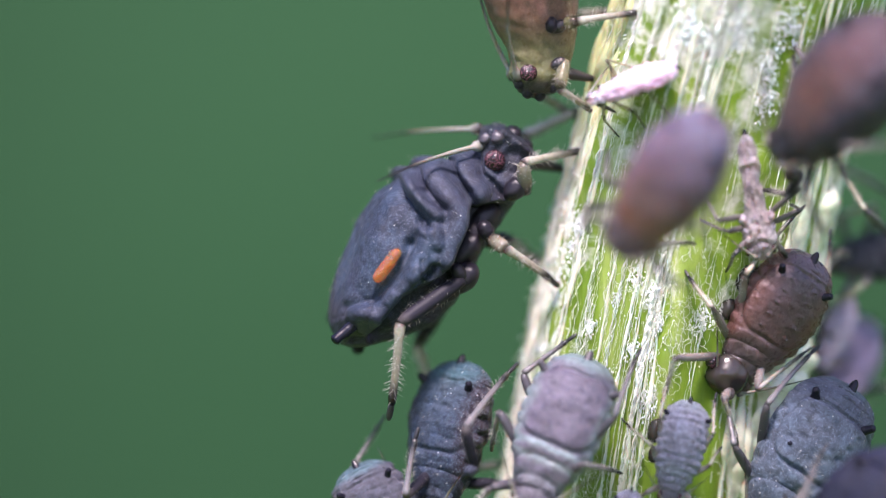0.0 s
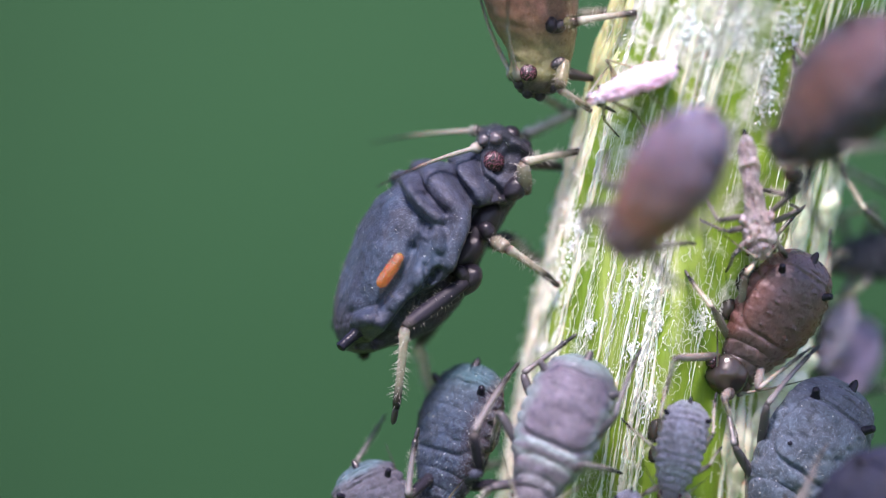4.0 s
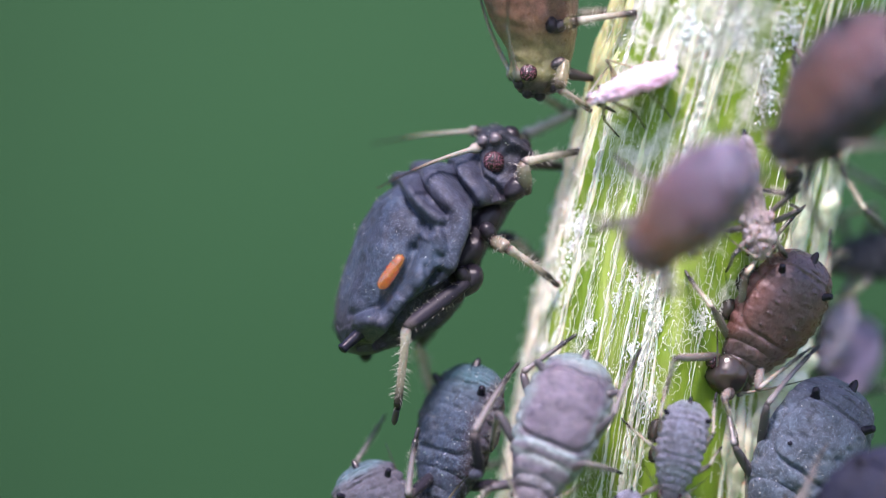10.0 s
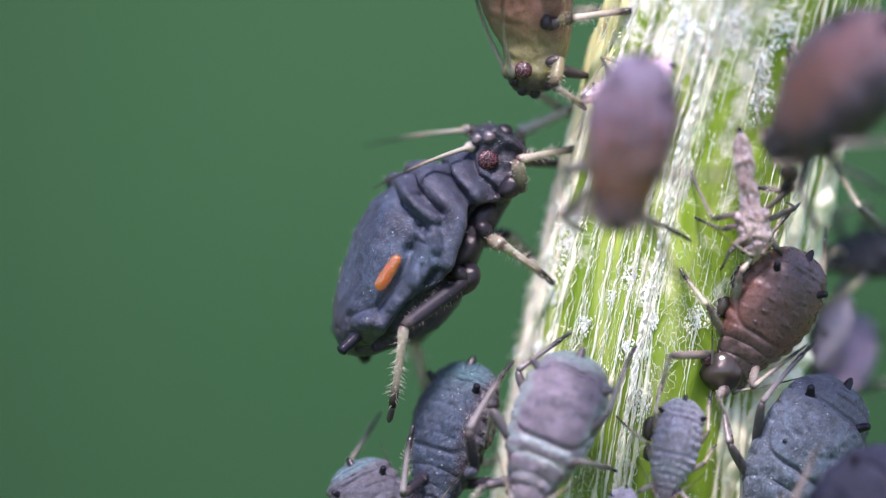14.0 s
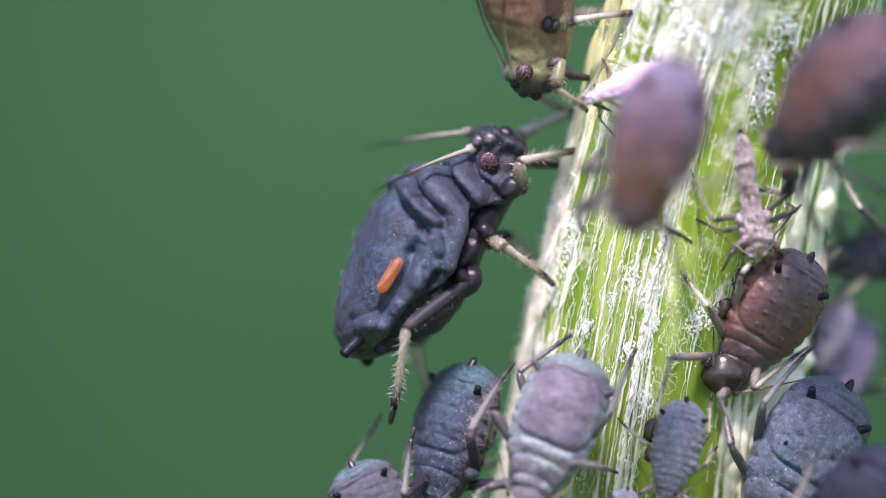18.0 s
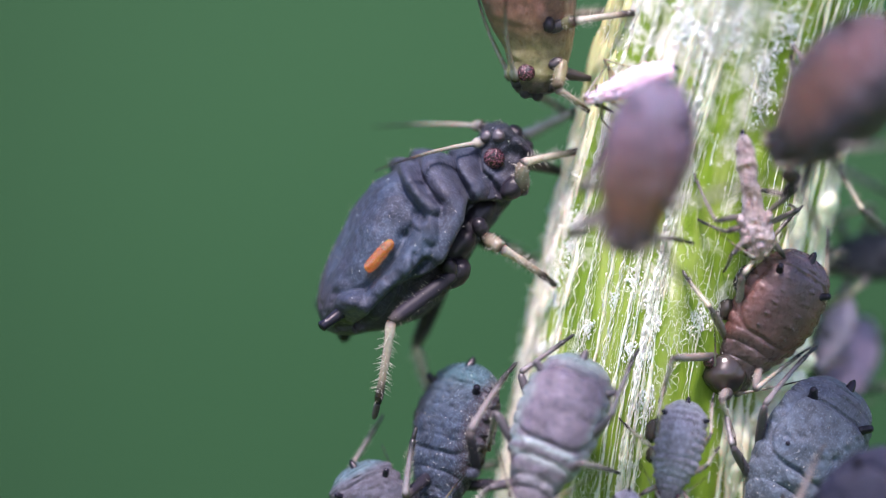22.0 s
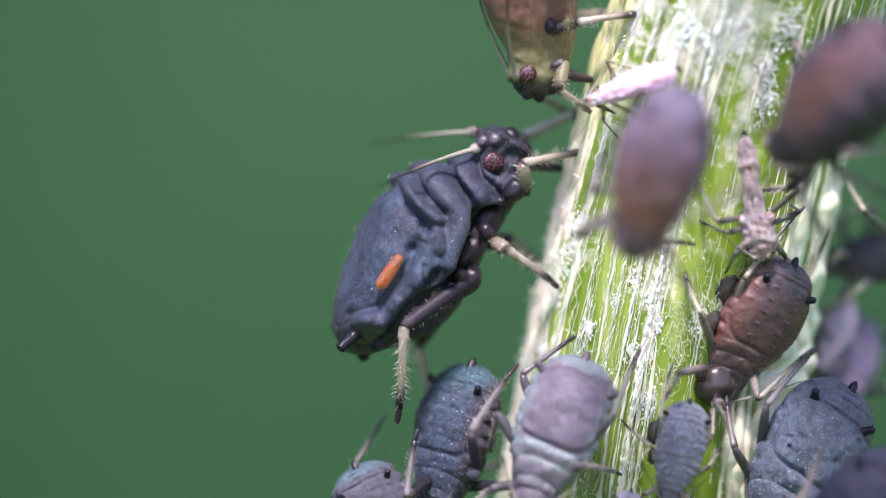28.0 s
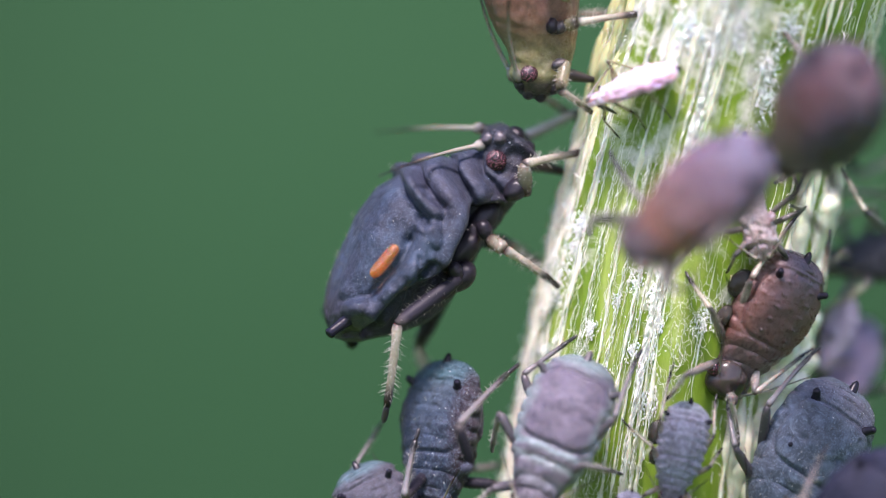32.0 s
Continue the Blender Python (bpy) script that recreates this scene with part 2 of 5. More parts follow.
def backdrop_mat():
    m, n, k, p = material("foliage_haze")
    co = n.new("ShaderNodeTexCoord").outputs["Object"]
    sep = n.new("ShaderNodeSeparateXYZ")
    k.new(co, sep.inputs[0])
    add = n.new("ShaderNodeMath")
    add.operation = "MULTIPLY_ADD"
    k.new(sep.outputs[2], add.inputs[0])
    add.inputs[1].default_value = 0.55
    k.new(sep.outputs[0], add.inputs[2])
    r = n.new("ShaderNodeMapRange")
    k.new(add.outputs[0], r.inputs[0])
    r.inputs[1].default_value, r.inputs[2].default_value = -0.055, 0.0
    leaf = noise_tex(n, k, co, 60, 3)
    lr = ramp(n, [(0.3, (0.85, 0.85, 0.85)), (0.7, (1.15, 1.15, 1.15))])
    k.new(leaf, lr.inputs[0])
    c = mix(n, k, r.outputs[0], (0.0068, 0.0246, 0.0103), (0.0138, 0.0462, 0.0188))
    mul = n.new("ShaderNodeMix")
    mul.data_type, mul.blend_type = "RGBA", "MULTIPLY"
    mul.inputs[0].default_value = 1
    k.new(c, mul.inputs[6])
    k.new(lr.outputs[0], mul.inputs[7])
    # a paler soft spot, low and left of the middle
    off = n.new("ShaderNodeVectorMath")
    off.operation = "DISTANCE"
    k.new(co, off.inputs[0])
    off.inputs[1].default_value = (-0.012, 0.62, -0.010)
    near = n.new("ShaderNodeMapRange")
    near.interpolation_type = "SMOOTHSTEP"
    k.new(off.outputs["Value"], near.inputs[0])
    near.inputs[1].default_value, near.inputs[2].default_value = 0.062, 0.0
    near.inputs[4].default_value = 0.55
    k.new(mix(n, k, near.outputs[0], mul.outputs[2], (0.0195, 0.069, 0.0285)), p.inputs["Base Color"])
    p.inputs["Roughness"].default_value = 0.9
    p.inputs["Specular IOR Level"].default_value = 0.1
    return m


M_BACK = backdrop_mat()
M_GROUND = green_mat("grass_ground", (0.04, 0.10, 0.02), (0.07, 0.14, 0.03), 40)


# ---- mesh helpers ----
def part(name, bm, mat, parent=None, label="", kind="", basis=None):
    me = bpy.data.meshes.new(name)
    bm.to_mesh(me)
    bm.free()
    for x in mat if isinstance(mat, (list, tuple)) else [mat]:
        me.materials.append(x)
    me.shade_smooth()
    ob = new(name, me)
    ob.parent = parent
    if basis is not None:
        ob.matrix_basis = basis
    if label:
        ob["label"] = label
    if kind:
        ob["kind"] = kind
    return ob


def skin_rings(bm, rings, cap0=True, cap1=True, mat=0):
    """Joins rings of points into a tube."""
    vs = [[bm.verts.new(p) for p in ring] for ring in rings]
    n = len(vs[0])
    for a, b in zip(vs, vs[1:]):
        for i in range(n):
            bm.faces.new((a[i], a[(i + 1) % n], b[(i + 1) % n], b[i])).material_index = mat
    for on, ring in ((cap0, vs[0][::-1]), (cap1, vs[-1])):
        if on:
            bm.faces.new(ring).material_index = mat
    return vs


def tube(bm, pts, radii, n=10, mat=0):
    pts = [Vector(p) for p in pts]
    rings, side = [], None
    for i, p in enumerate(pts):
        d = (pts[min(i + 1, len(pts) - 1)] - pts[max(i - 1, 0)]).normalized()
        if side is None:
            side = d.orthogonal().normalized()
        side = (side - d * side.dot(d)).normalized()
        up = d.cross(side)
        rings.append([p + (side * math.cos(6.28319 * j / n) + up * math.sin(6.28319 * j / n)) * radii[i] for j in range(n)])
    skin_rings(bm, rings, mat=mat)


def blob(bm, c, rx, ry, rz, nu=14, nv=9, wob=0.0, freq=3.0, mat=0):
    rings = []
    for i in range(nv):
        th = math.pi * (0.03 + 0.94 * i / (nv - 1))
        ring = []
        for j in range(nu):
            d = Vector((math.sin(th) * math.cos(6.28319 * j / nu), math.sin(th) * math.sin(6.28319 * j / nu), math.cos(th)))
            s = 1 + wob * noise.noise(d * freq + Vector(c) * 9000)
            ring.append(Vector(c) + Vector((d.x * rx, d.y * ry, d.z * rz)) * s)
        rings.append(ring)
    skin_rings(bm, rings[::-1], mat=mat)


# ---- setting ----


def axis_depth(gy):
    """The shoot leans towards the lens at its top."""
    gy = min(max(gy, -400), 1500)
    return 0.62 + 0.0006 * (gy - 500) + 0.0002 * gy - 0.22 * max(0.0, (330 - gy) / 330) ** 1.5


def stem_cx(gy):
    if gy < -400:
        return stem_cx(-400) - 0.33 * (gy + 400) * math.exp((gy + 400) / 16000)
    if gy > 1500:
        return stem_cx(1500) - 0.06 * (gy - 1500) * math.exp(-(gy - 1500) / 20000)
    return 1327 - 0.305 * gy + 0.00010 * gy * gy


def stem_half(gy):
    return 258 + 0.004 * min(max(gy, -400), 1500)


def stem_at(gy, a, lift=0.0):
    """A point of the shoot's surface: a = 0 to the right, pi / 2 towards the lens."""
    c = G(stem_cx(gy), gy, axis_depth(gy))
    h = stem_half(gy) * SQ
    return c + Vector((math.cos(a) * (h + lift), -math.sin(a) * (h * 0.97 + lift), math.cos(a) * 0.25 * h))


def on_stem(p, lift=0.0):
    """The place on the shoot nearest to p."""
    gy = 441 - p.z / SQ
    for _ in range(3):
        c = G(stem_cx(gy), gy, axis_depth(gy))
        a = math.atan2(-(p.y - c.y), p.x - c.x)
        gy += (stem_at(gy, a).z - p.z) / SQ
    return stem_at(gy, a, lift)


# angles round the shoot at which the pale strands run
STRANDS = [0.06, 0.14, 0.21, 0.29, 0.36, 0.48, 0.62, 0.75, 0.88, 0.95, 1.02, 1.12, 1.36, 1.54, 1.66, 1.70, 1.74, 1.82, 1.90, 2.09, 2.28, 2.44, 2.48, 2.62, 2.68, 2.74, 2.80, 2.86, 2.92, 2.98, 3.04, 3.10, 0.68, 0.79]


def build_stem():
    bm = bmesh.new()
    rows = [8e4, 6e4, 4e4, 3e4, 2e4, 1.4e4, 9000, 6000, 4000, 3000, 2300, 1900, 1600] + list(range(1500, -420, -12)) + [-700, -1300, -2500, -4500, -8000]
    n = 132
    rings = []
    for gy in rows:
        ring = []
        for j in range(n):
            a = 6.28319 * j / n
            rib = noise.noise(Vector((math.cos(a) * 7, math.sin(a) * 7, gy * 0.0011))) * 11
            rib += noise.noise(Vector((math.cos(a) * 19, math.sin(a) * 19, gy * 0.003))) * 6
            rib += noise.noise(Vector((math.cos(a) * 5, math.sin(a) * 5, gy * 0.02))) * 3
            ring.append(stem_at(gy, a, rib * SQ))
        rings.append(ring)
    skin_rings(bm, rings[::-1])
    stem = tagged(part("plant_stem", bm, M_STEM), "thick pale green plant shoot with white fibrous ribs", "plant stem")
    rng = random.Random(21)
    for q, a0 in enumerate(STRANDS):
        bm = bmesh.new()
        wide = rng.uniform(6, 9) if a0 in (2.44, 2.09, 1.90) else rng.uniform(4, 6) if a0 in (1.74, 1.66) else rng.uniform(9, 14) if a0 > 2.6 else rng.uniform(30, 44) if a0 < 0.45 else rng.uniform(20, 30) if a0 < 0.8 else rng.uniform(2.0, 4.5)
        rings = []
        for i in range(96):
            gy = 960 - i * 11
            a = a0 + 0.018 * noise.noise(Vector((q * 3.1, gy * 0.006, 0))) + 0.010 * noise.noise(Vector((q * 3.1, gy * 0.03, 4)))
            w = wide * (0.25 + 1.5 * abs(noise.noise(Vector((q * 5.3, gy * 0.008, 9))))) * (0.7 + 0.8 * noise.noise(Vector((q, gy * 0.025, 2)))) * (1 + (0.0025 if a0 > 0.8 else 0.0) * max(380 - gy, 0) + (0.03 if 0.8 < a0 < 1.05 else 0.004 if a0 < 1.2 else 0.0) * min(max(gy - 520, 0), 260)) * (min(max((gy - 190) / 150, 0.15), 1) if a0 < 0.8 else 1)
            h = 3 + 5 * noise.noise(Vector((q * 2.7, gy * 0.02, 7)))
            rings.append([stem_at(gy + rng.uniform(-2, 2), a + dx * w / stem_half(gy), (h + dz * w * 0.8) * SQ) for dx, dz in ((1, -1), (0.8, 0.3), (0, 0.7), (-0.8, 0.3), (-1, -1), (0, -1.5))])
        skin_rings(bm, rings)
        part("rib", bm, M_EDGE if a0 > 2.6 else M_RIB, stem, "raised whitish rib")
    return stem


build_stem()


def build_setting():
    z0 = (441 - 8e4) * SQ + 0.004
    bm = bmesh.new()
    s = [-900, -60, -8, -2, -0.6, -0.2, 0.2, 0.6, 2, 8, 60, 900]
    vs = [[bm.verts.new((x, y, z0 + 0.004 * noise.noise(Vector((x, y, 0)) * 5))) for x in s] for y in s]
    for i in range(len(s) - 1):
        for j in range(len(s) - 1):
            bm.faces.new((vs[i][j], vs[i][j + 1], vs[i + 1][j + 1], vs[i + 1][j]))
    tagged(part("ground", bm, M_GROUND), "grassy green ground under the plant", "ground", kind="structure")
    # hedge wall, far behind and wholly out of focus
    bm = bmesh.new()
    n = 40
    grid = [[bm.verts.new((-0.9 + 1.8 * i / n, 0.62 + 0.05 * noise.noise(Vector((i * 0.35, j * 0.35, 2))), z0 + 1.0 * j / n)) for i in range(n + 1)] for j in range(n + 1)]
    for j in range(n):
        for i in range(n):
            bm.faces.new((grid[j][i], grid[j][i + 1], grid[j + 1][i + 1], grid[j + 1][i]))
    tagged(part("backdrop", bm, M_BACK), "blurred dark green foliage far behind the shoot", "backdrop", kind="structure")


build_setting()


# ---- aphids ----
# body outline from head (u = 0) to tail (u = 1): back height, belly depth, half width, all in body lengths
SIDE = [(0.0, 0.010, -0.060, 0.045), (0.03, 0.045, -0.130, 0.075), (0.09, 0.072, -0.165, 0.098), (0.14, 0.066, -0.170, 0.098),
        (0.19, 0.075, -0.180, 0.112), (0.27, 0.125, -0.190, 0.150), (0.38, 0.172, -0.200, 0.195), (0.50, 0.192, -0.225, 0.228),
        (0.63, 0.196, -0.246, 0.240), (0.74, 0.182, -0.238, 0.226), (0.85, 0.150, -0.205, 0.190), (0.93, 0.108, -0.155, 0.140),
        (0.975, 0.066, -0.110, 0.090), (1.0, 0.0, -0.055, 0.02)]
# the black aphid: rounder over the back
PLUMP = [(u, zd + 0.036 * math.exp(-((u - 0.47) / 0.19) ** 2) - 0.016 * math.exp(-((u - 0.21) / 0.07) ** 2) - (0.012 if 0.7 < u < 0.99 else 0), zv + 0.05 * min(max((u - 0.72) / 0.2, 0), 1) if u < 0.99 else zv + 0.03, w) for u, zd, zv, w in SIDE]
BACK = [(0.0, 0.0, -0.040, 0.040), (0.03, 0.040, -0.075, 0.085), (0.08, 0.062, -0.095, 0.115), (0.14, 0.066, -0.10, 0.122),
        (0.20, 0.080, -0.11, 0.150), (0.30, 0.115, -0.12, 0.200), (0.42, 0.150, -0.13, 0.245), (0.55, 0.172, -0.14, 0.268),
        (0.68, 0.172, -0.14, 0.262), (0.80, 0.142, -0.13, 0.222), (0.90, 0.105, -0.11, 0.172), (0.96, 0.066, -0.08, 0.118),
        (0.985, 0.034, -0.06, 0.076), (1.0, -0.01, -0.03, 0.02)]


# blunt behind, with square shoulders
BLUNT = [(0.0, 0.0, -0.040, 0.040), (0.03, 0.040, -0.075, 0.088), (0.08, 0.062, -0.095, 0.118), (0.14, 0.066, -0.10, 0.128),
         (0.20, 0.080, -0.11, 0.160), (0.30, 0.112, -0.12, 0.208), (0.42, 0.142, -0.13, 0.250), (0.55, 0.162, -0.14, 0.272),
         (0.68, 0.168, -0.14, 0.274), (0.80, 0.150, -0.13, 0.252), (0.90, 0.118, -0.11, 0.210), (0.955, 0.082, -0.08, 0.160),
         (0.985, 0.046, -0.06, 0.108), (1.0, -0.005, -0.03, 0.03)]
HEADY = [(u, zd, zv, w * (1.25 if u < 0.12 else 1.12 if u < 0.17 else 0.9 if u < 0.35 else 0.97)) for u, zd, zv, w in BLUNT]
TRIM = [(u, zd, zv, w * 0.94) for u, zd, zv, w in BLUNT]
SPARE = [(u, zd * 0.95, zv * 0.95, w * 0.80) for u, zd, zv, w in BLUNT]
BROAD = [(u, zd * 1.3, zv * 1.3, w * (1.0 if u < 0.2 else 1.08)) for u, zd, zv, w in BLUNT]
STOUT = [(u, zd * 1.15, zv * 1.15, w * (1.08 if u < 0.17 else 0.98 if u < 0.25 else 0.90 if u < 0.7 else 0.86 if u < 0.85 else 0.80)) for u, zd, zv, w in BLUNT]
SLIM = [(u, zd * 0.7, zv * 0.7, w * 0.72) for u, zd, zv, w in BACK]


OUTLINES = {}


def outline(prof, u):
    if (id(prof), u) not in OUTLINES:
        OUTLINES[(id(prof), u)] = trace(prof, u)
    return OUTLINES[(id(prof), u)]


def trace(prof, u):
    us = [p[0] for p in prof]
    got = []
    for c in (1, 2, 3):
        vs = [p[c] for p in prof]
        # smooth within the span, sharp at both ends
        w = sum(math.exp(-(d / 0.012) ** 2) for d in (-0.016, -0.008, 0, 0.008, 0.016))
        got.append(sum(math.exp(-(d / 0.012) ** 2) * float(np.interp(min(max(u + d, 0), 1), us, vs)) for d in (-0.016, -0.008, 0, 0.008, 0.016)) / w)
    return got


def reach(u, v, line):
    """The distance in the side view from (u, v) to a broken line."""
    best = 9.0
    for (au, av), (bu, bv) in zip(line, line[1:]):
        du, dv = bu - au, bv - av
        f = min(max(((u - au) * du + (v - av) * dv) / (du * du + dv * dv + 1e-12), 0), 1)
        best = min(best, math.hypot(u - au - f * du, v - av - f * dv))
    return best


def body_point(L, prof, u, a, style, seed):
    zd, zv, w = outline(prof, u)
    if u < 0.02 or u > 0.985:
        f = math.sqrt(max(u, 0) / 0.02) if u < 0.02 else math.sqrt(max(1 - u, 0) / 0.015)
        zm = zv + 0.5 * (zd - zv)
        zd, zv, w = zm + (zd - zm) * f, zm + (zv - zm) * f, w * f
    zm = zv + 0.47 * (zd - zv)
    ca, sa = math.cos(a), math.sin(a)
    sq = 1 + 0.06 * math.sin(2 * a) ** 2
    y = w * ca * sq
    z = zm + (zd - zm if sa > 0 else zm - zv) * sa * sq
    zs = 0.97 * z - 0.24 * abs(y) if "tuck" in style else z
    if "tuck" in style:
        # below the scalloped fold of the flank the belly draws in
        fu = [q[0] for q in style["tuck"]]
        fv = [q[1] for q in style["tuck"]]
        s = min(max((float(np.interp(u, fu, fv)) - zs) / 0.032, 0), 1) * min(max((u - 0.2) / 0.06, 0), 1) * min(max((0.97 - u) / 0.08, 0), 1)
        y *= 1 - 0.55 * s * s * (3 - 2 * s)
    d = 0.0
    top = 0.5 + 0.5 * sa                # 1 on the back, 0 on the belly
    flank = math.exp(-((abs(ca) - 0.95) / 0.28) ** 2)
    wave = 0.008 * math.sin(3 * a + seed)
    for uc, deep, wide in style["grooves"]:
        lift = noise.noise(Vector((ca * 1.6 + uc * 40, sa * 1.6, seed)))
        x = (u - uc - wave - 0.022 * lift + 0.03 * abs(ca) ** 2) / wide
        deep = deep * min(max(0.75 + 1.1 * noise.noise(Vector((ca * 2.2, sa * 2.2 + uc * 60, seed + 3))), 0.1), 1.5)
        d -= deep * math.exp(-x * x) * (0.25 + 0.75 * top)
        d += 0.55 * deep * math.exp(-((x - 1.9) ** 2) / 1.6) * (0.2 + 0.8 * top)
    if u > 0.3:
        fold = (a if a < math.pi else a - 2 * math.pi)
        side = fold if abs(fold) < math.pi / 2 else math.pi - fold if fold > 0 else -math.pi - fold
        on = min((u - 0.3) / 0.1, 1) * min((0.97 - u) / 0.06, 1) if u < 0.97 else 0
        pl = style["fold"]
        d -= pl * on * math.exp(-((side + 0.28 + 0.10 * math.sin(u * 34 + seed)) / 0.11) ** 2)
        d += 0.7 * pl * on * math.exp(-((side + 0.52) / 0.16) ** 2) * (0.6 + 0.4 * math.sin(u * 52 + seed))
        d += 0.55 * pl * on * math.exp(-((side + 0.02 + 0.05 * math.sin(u * 30)) / 0.14) ** 2) * (0.5 + 0.5 * math.sin(u * 44 + 1.3))
    if "shield" in style:
        # a smooth plate over the hind body, swollen lobes along its margin, thick rolls before and behind it
        phi = abs((a + math.pi / 2) % (2 * math.pi) - math.pi)
        wav = 0.05 * noise.noise(Vector((ca * 3, u * 11, seed + 5)))
        u0, u1, half, high = style["shield"]
        q = (abs(2 * (u - u0) / (u1 - u0) - 1) ** 4 + (phi / half) ** 4) ** 0.25 + wav
        f = min(max((1.02 - q) / 0.12, 0), 1)
        d += high * (f * f * (3 - 2 * f) - 0.9 * math.exp(-((q - 1.04) / 0.045) ** 2))
        lobe, pitch = style["lobed"]
        on = min(max((u - 0.28) / 0.06, 0), 1) * min(max((0.96 - u) / 0.05, 0), 1)
        mid = (half + 1.75) / 2
        d += lobe * on * math.exp(-((phi - mid) / 0.30) ** 2) * (abs(math.sin(math.pi * (u - 0.30 + 0.3 * wav) / pitch)) ** 0.55 - 0.35)
        ub = u + style.get("bow", 0.022) * phi * phi - 0.12 * wav * 0.5
        for edges, tall in style["rings"]:
            for e0, e1 in zip(edges, edges[1:]):
                if e0 <= ub < e1:
                    f = (ub - e0) / (e1 - e0)
                    d += tall * ((4 * f * (1 - f)) ** 0.5 - 0.45) * (1 if phi < 1.7 else 0.3) * min(max(0.75 + 1.5 * noise.noise(Vector((ca * 2.5, e0 * 50, seed + 2))), 0.15), 1.4)
        for e0 in style.get("lines", ()):
            d -= 0.22 * high * math.exp(-((ub - e0) / 0.009) ** 2) * max(0, 1 - phi)
    for bu, bs, size, deep in style.get("bumps", ()):
        for sgn in (1, -1):
            du, dy = u - bu, y - sgn * bs
            if z > zm:
                d += deep * math.exp(-(du * du + dy * dy) / (size * size))
    flat = 1 - min(max((sa - 0.80) / 0.25, 0), 1)      # creases run out towards the ridge of the back
    for line, deep, wide in style.get("creases", ()):
        d -= deep * 0.95 * (0.12 + 0.88 * flat) * math.exp(-(reach(u, zs, line) / (wide * 1.25)) ** 2)
    rise = 0.0
    for line, high, wide in style.get("rolls", ()):
        q = reach(u, zs, line) / wide
        if q < 1:
            rise = max(rise, high * (1 - q * q) ** 0.95)
    d += rise * (0.35 + 0.65 * flat)
    for bu, by, size, deep in style.get("pits", ()):
        if z > zm:
            d -= deep * math.exp(-((u - bu) ** 2 + (abs(y) - by) ** 2) / (size * size))
    for bu, bv, size, high in style.get("lobes", ()):
        d += high * math.exp(-((u - bu) ** 2 + (zs - bv) ** 2) / (size * size))
    d += style.get("rough", 0.004) * (noise.noise(Vector((u * 9, ca * 2.4, sa * 2.4 + seed))) + 0.5 * noise.noise(Vector((u * 24, ca * 6, sa * 6 + seed))))
    r = math.hypot(y, z - zm) + 1e-9
    if u < 0.01 or u > 0.99:
        d = 0
    return Vector((-u * L, (y + d * y / r) * L, (z + d * (z - zm) / r) * L))


def body_part(L, prof, style, seed, u0, u1, rows, n=84):
    bm = bmesh.new()
    n, rows = int(n * style.get("fine", 1)), int(rows * 1.5 * style.get("fine", 1))
    rings = []
    for i in range(rows + 1):
        f = i / rows
        if u0 == 0:
            f = f ** 1.5
        if u1 == 1:
            f = 1 - (1 - f) ** 1.5
        u = u0 + (u1 - u0) * f
        u = min(max(u, 0.0006), 0.9994)
        rings.append([body_point(L, prof, u, 6.28319 * j / n, style, seed) for j in range(n)])
    skin_rings(bm, rings, u0 == 0, u1 == 1)
    return bm


def uv(gx, gy):
    """Side-view place on the black aphid's body, from the plan grid: along the body, and above its axis."""
    x, y = gx - 900, gy - 225
    return (-(x * 0.592 - y * 0.806) / 490, (-x * 0.806 - y * 0.592) / 490)


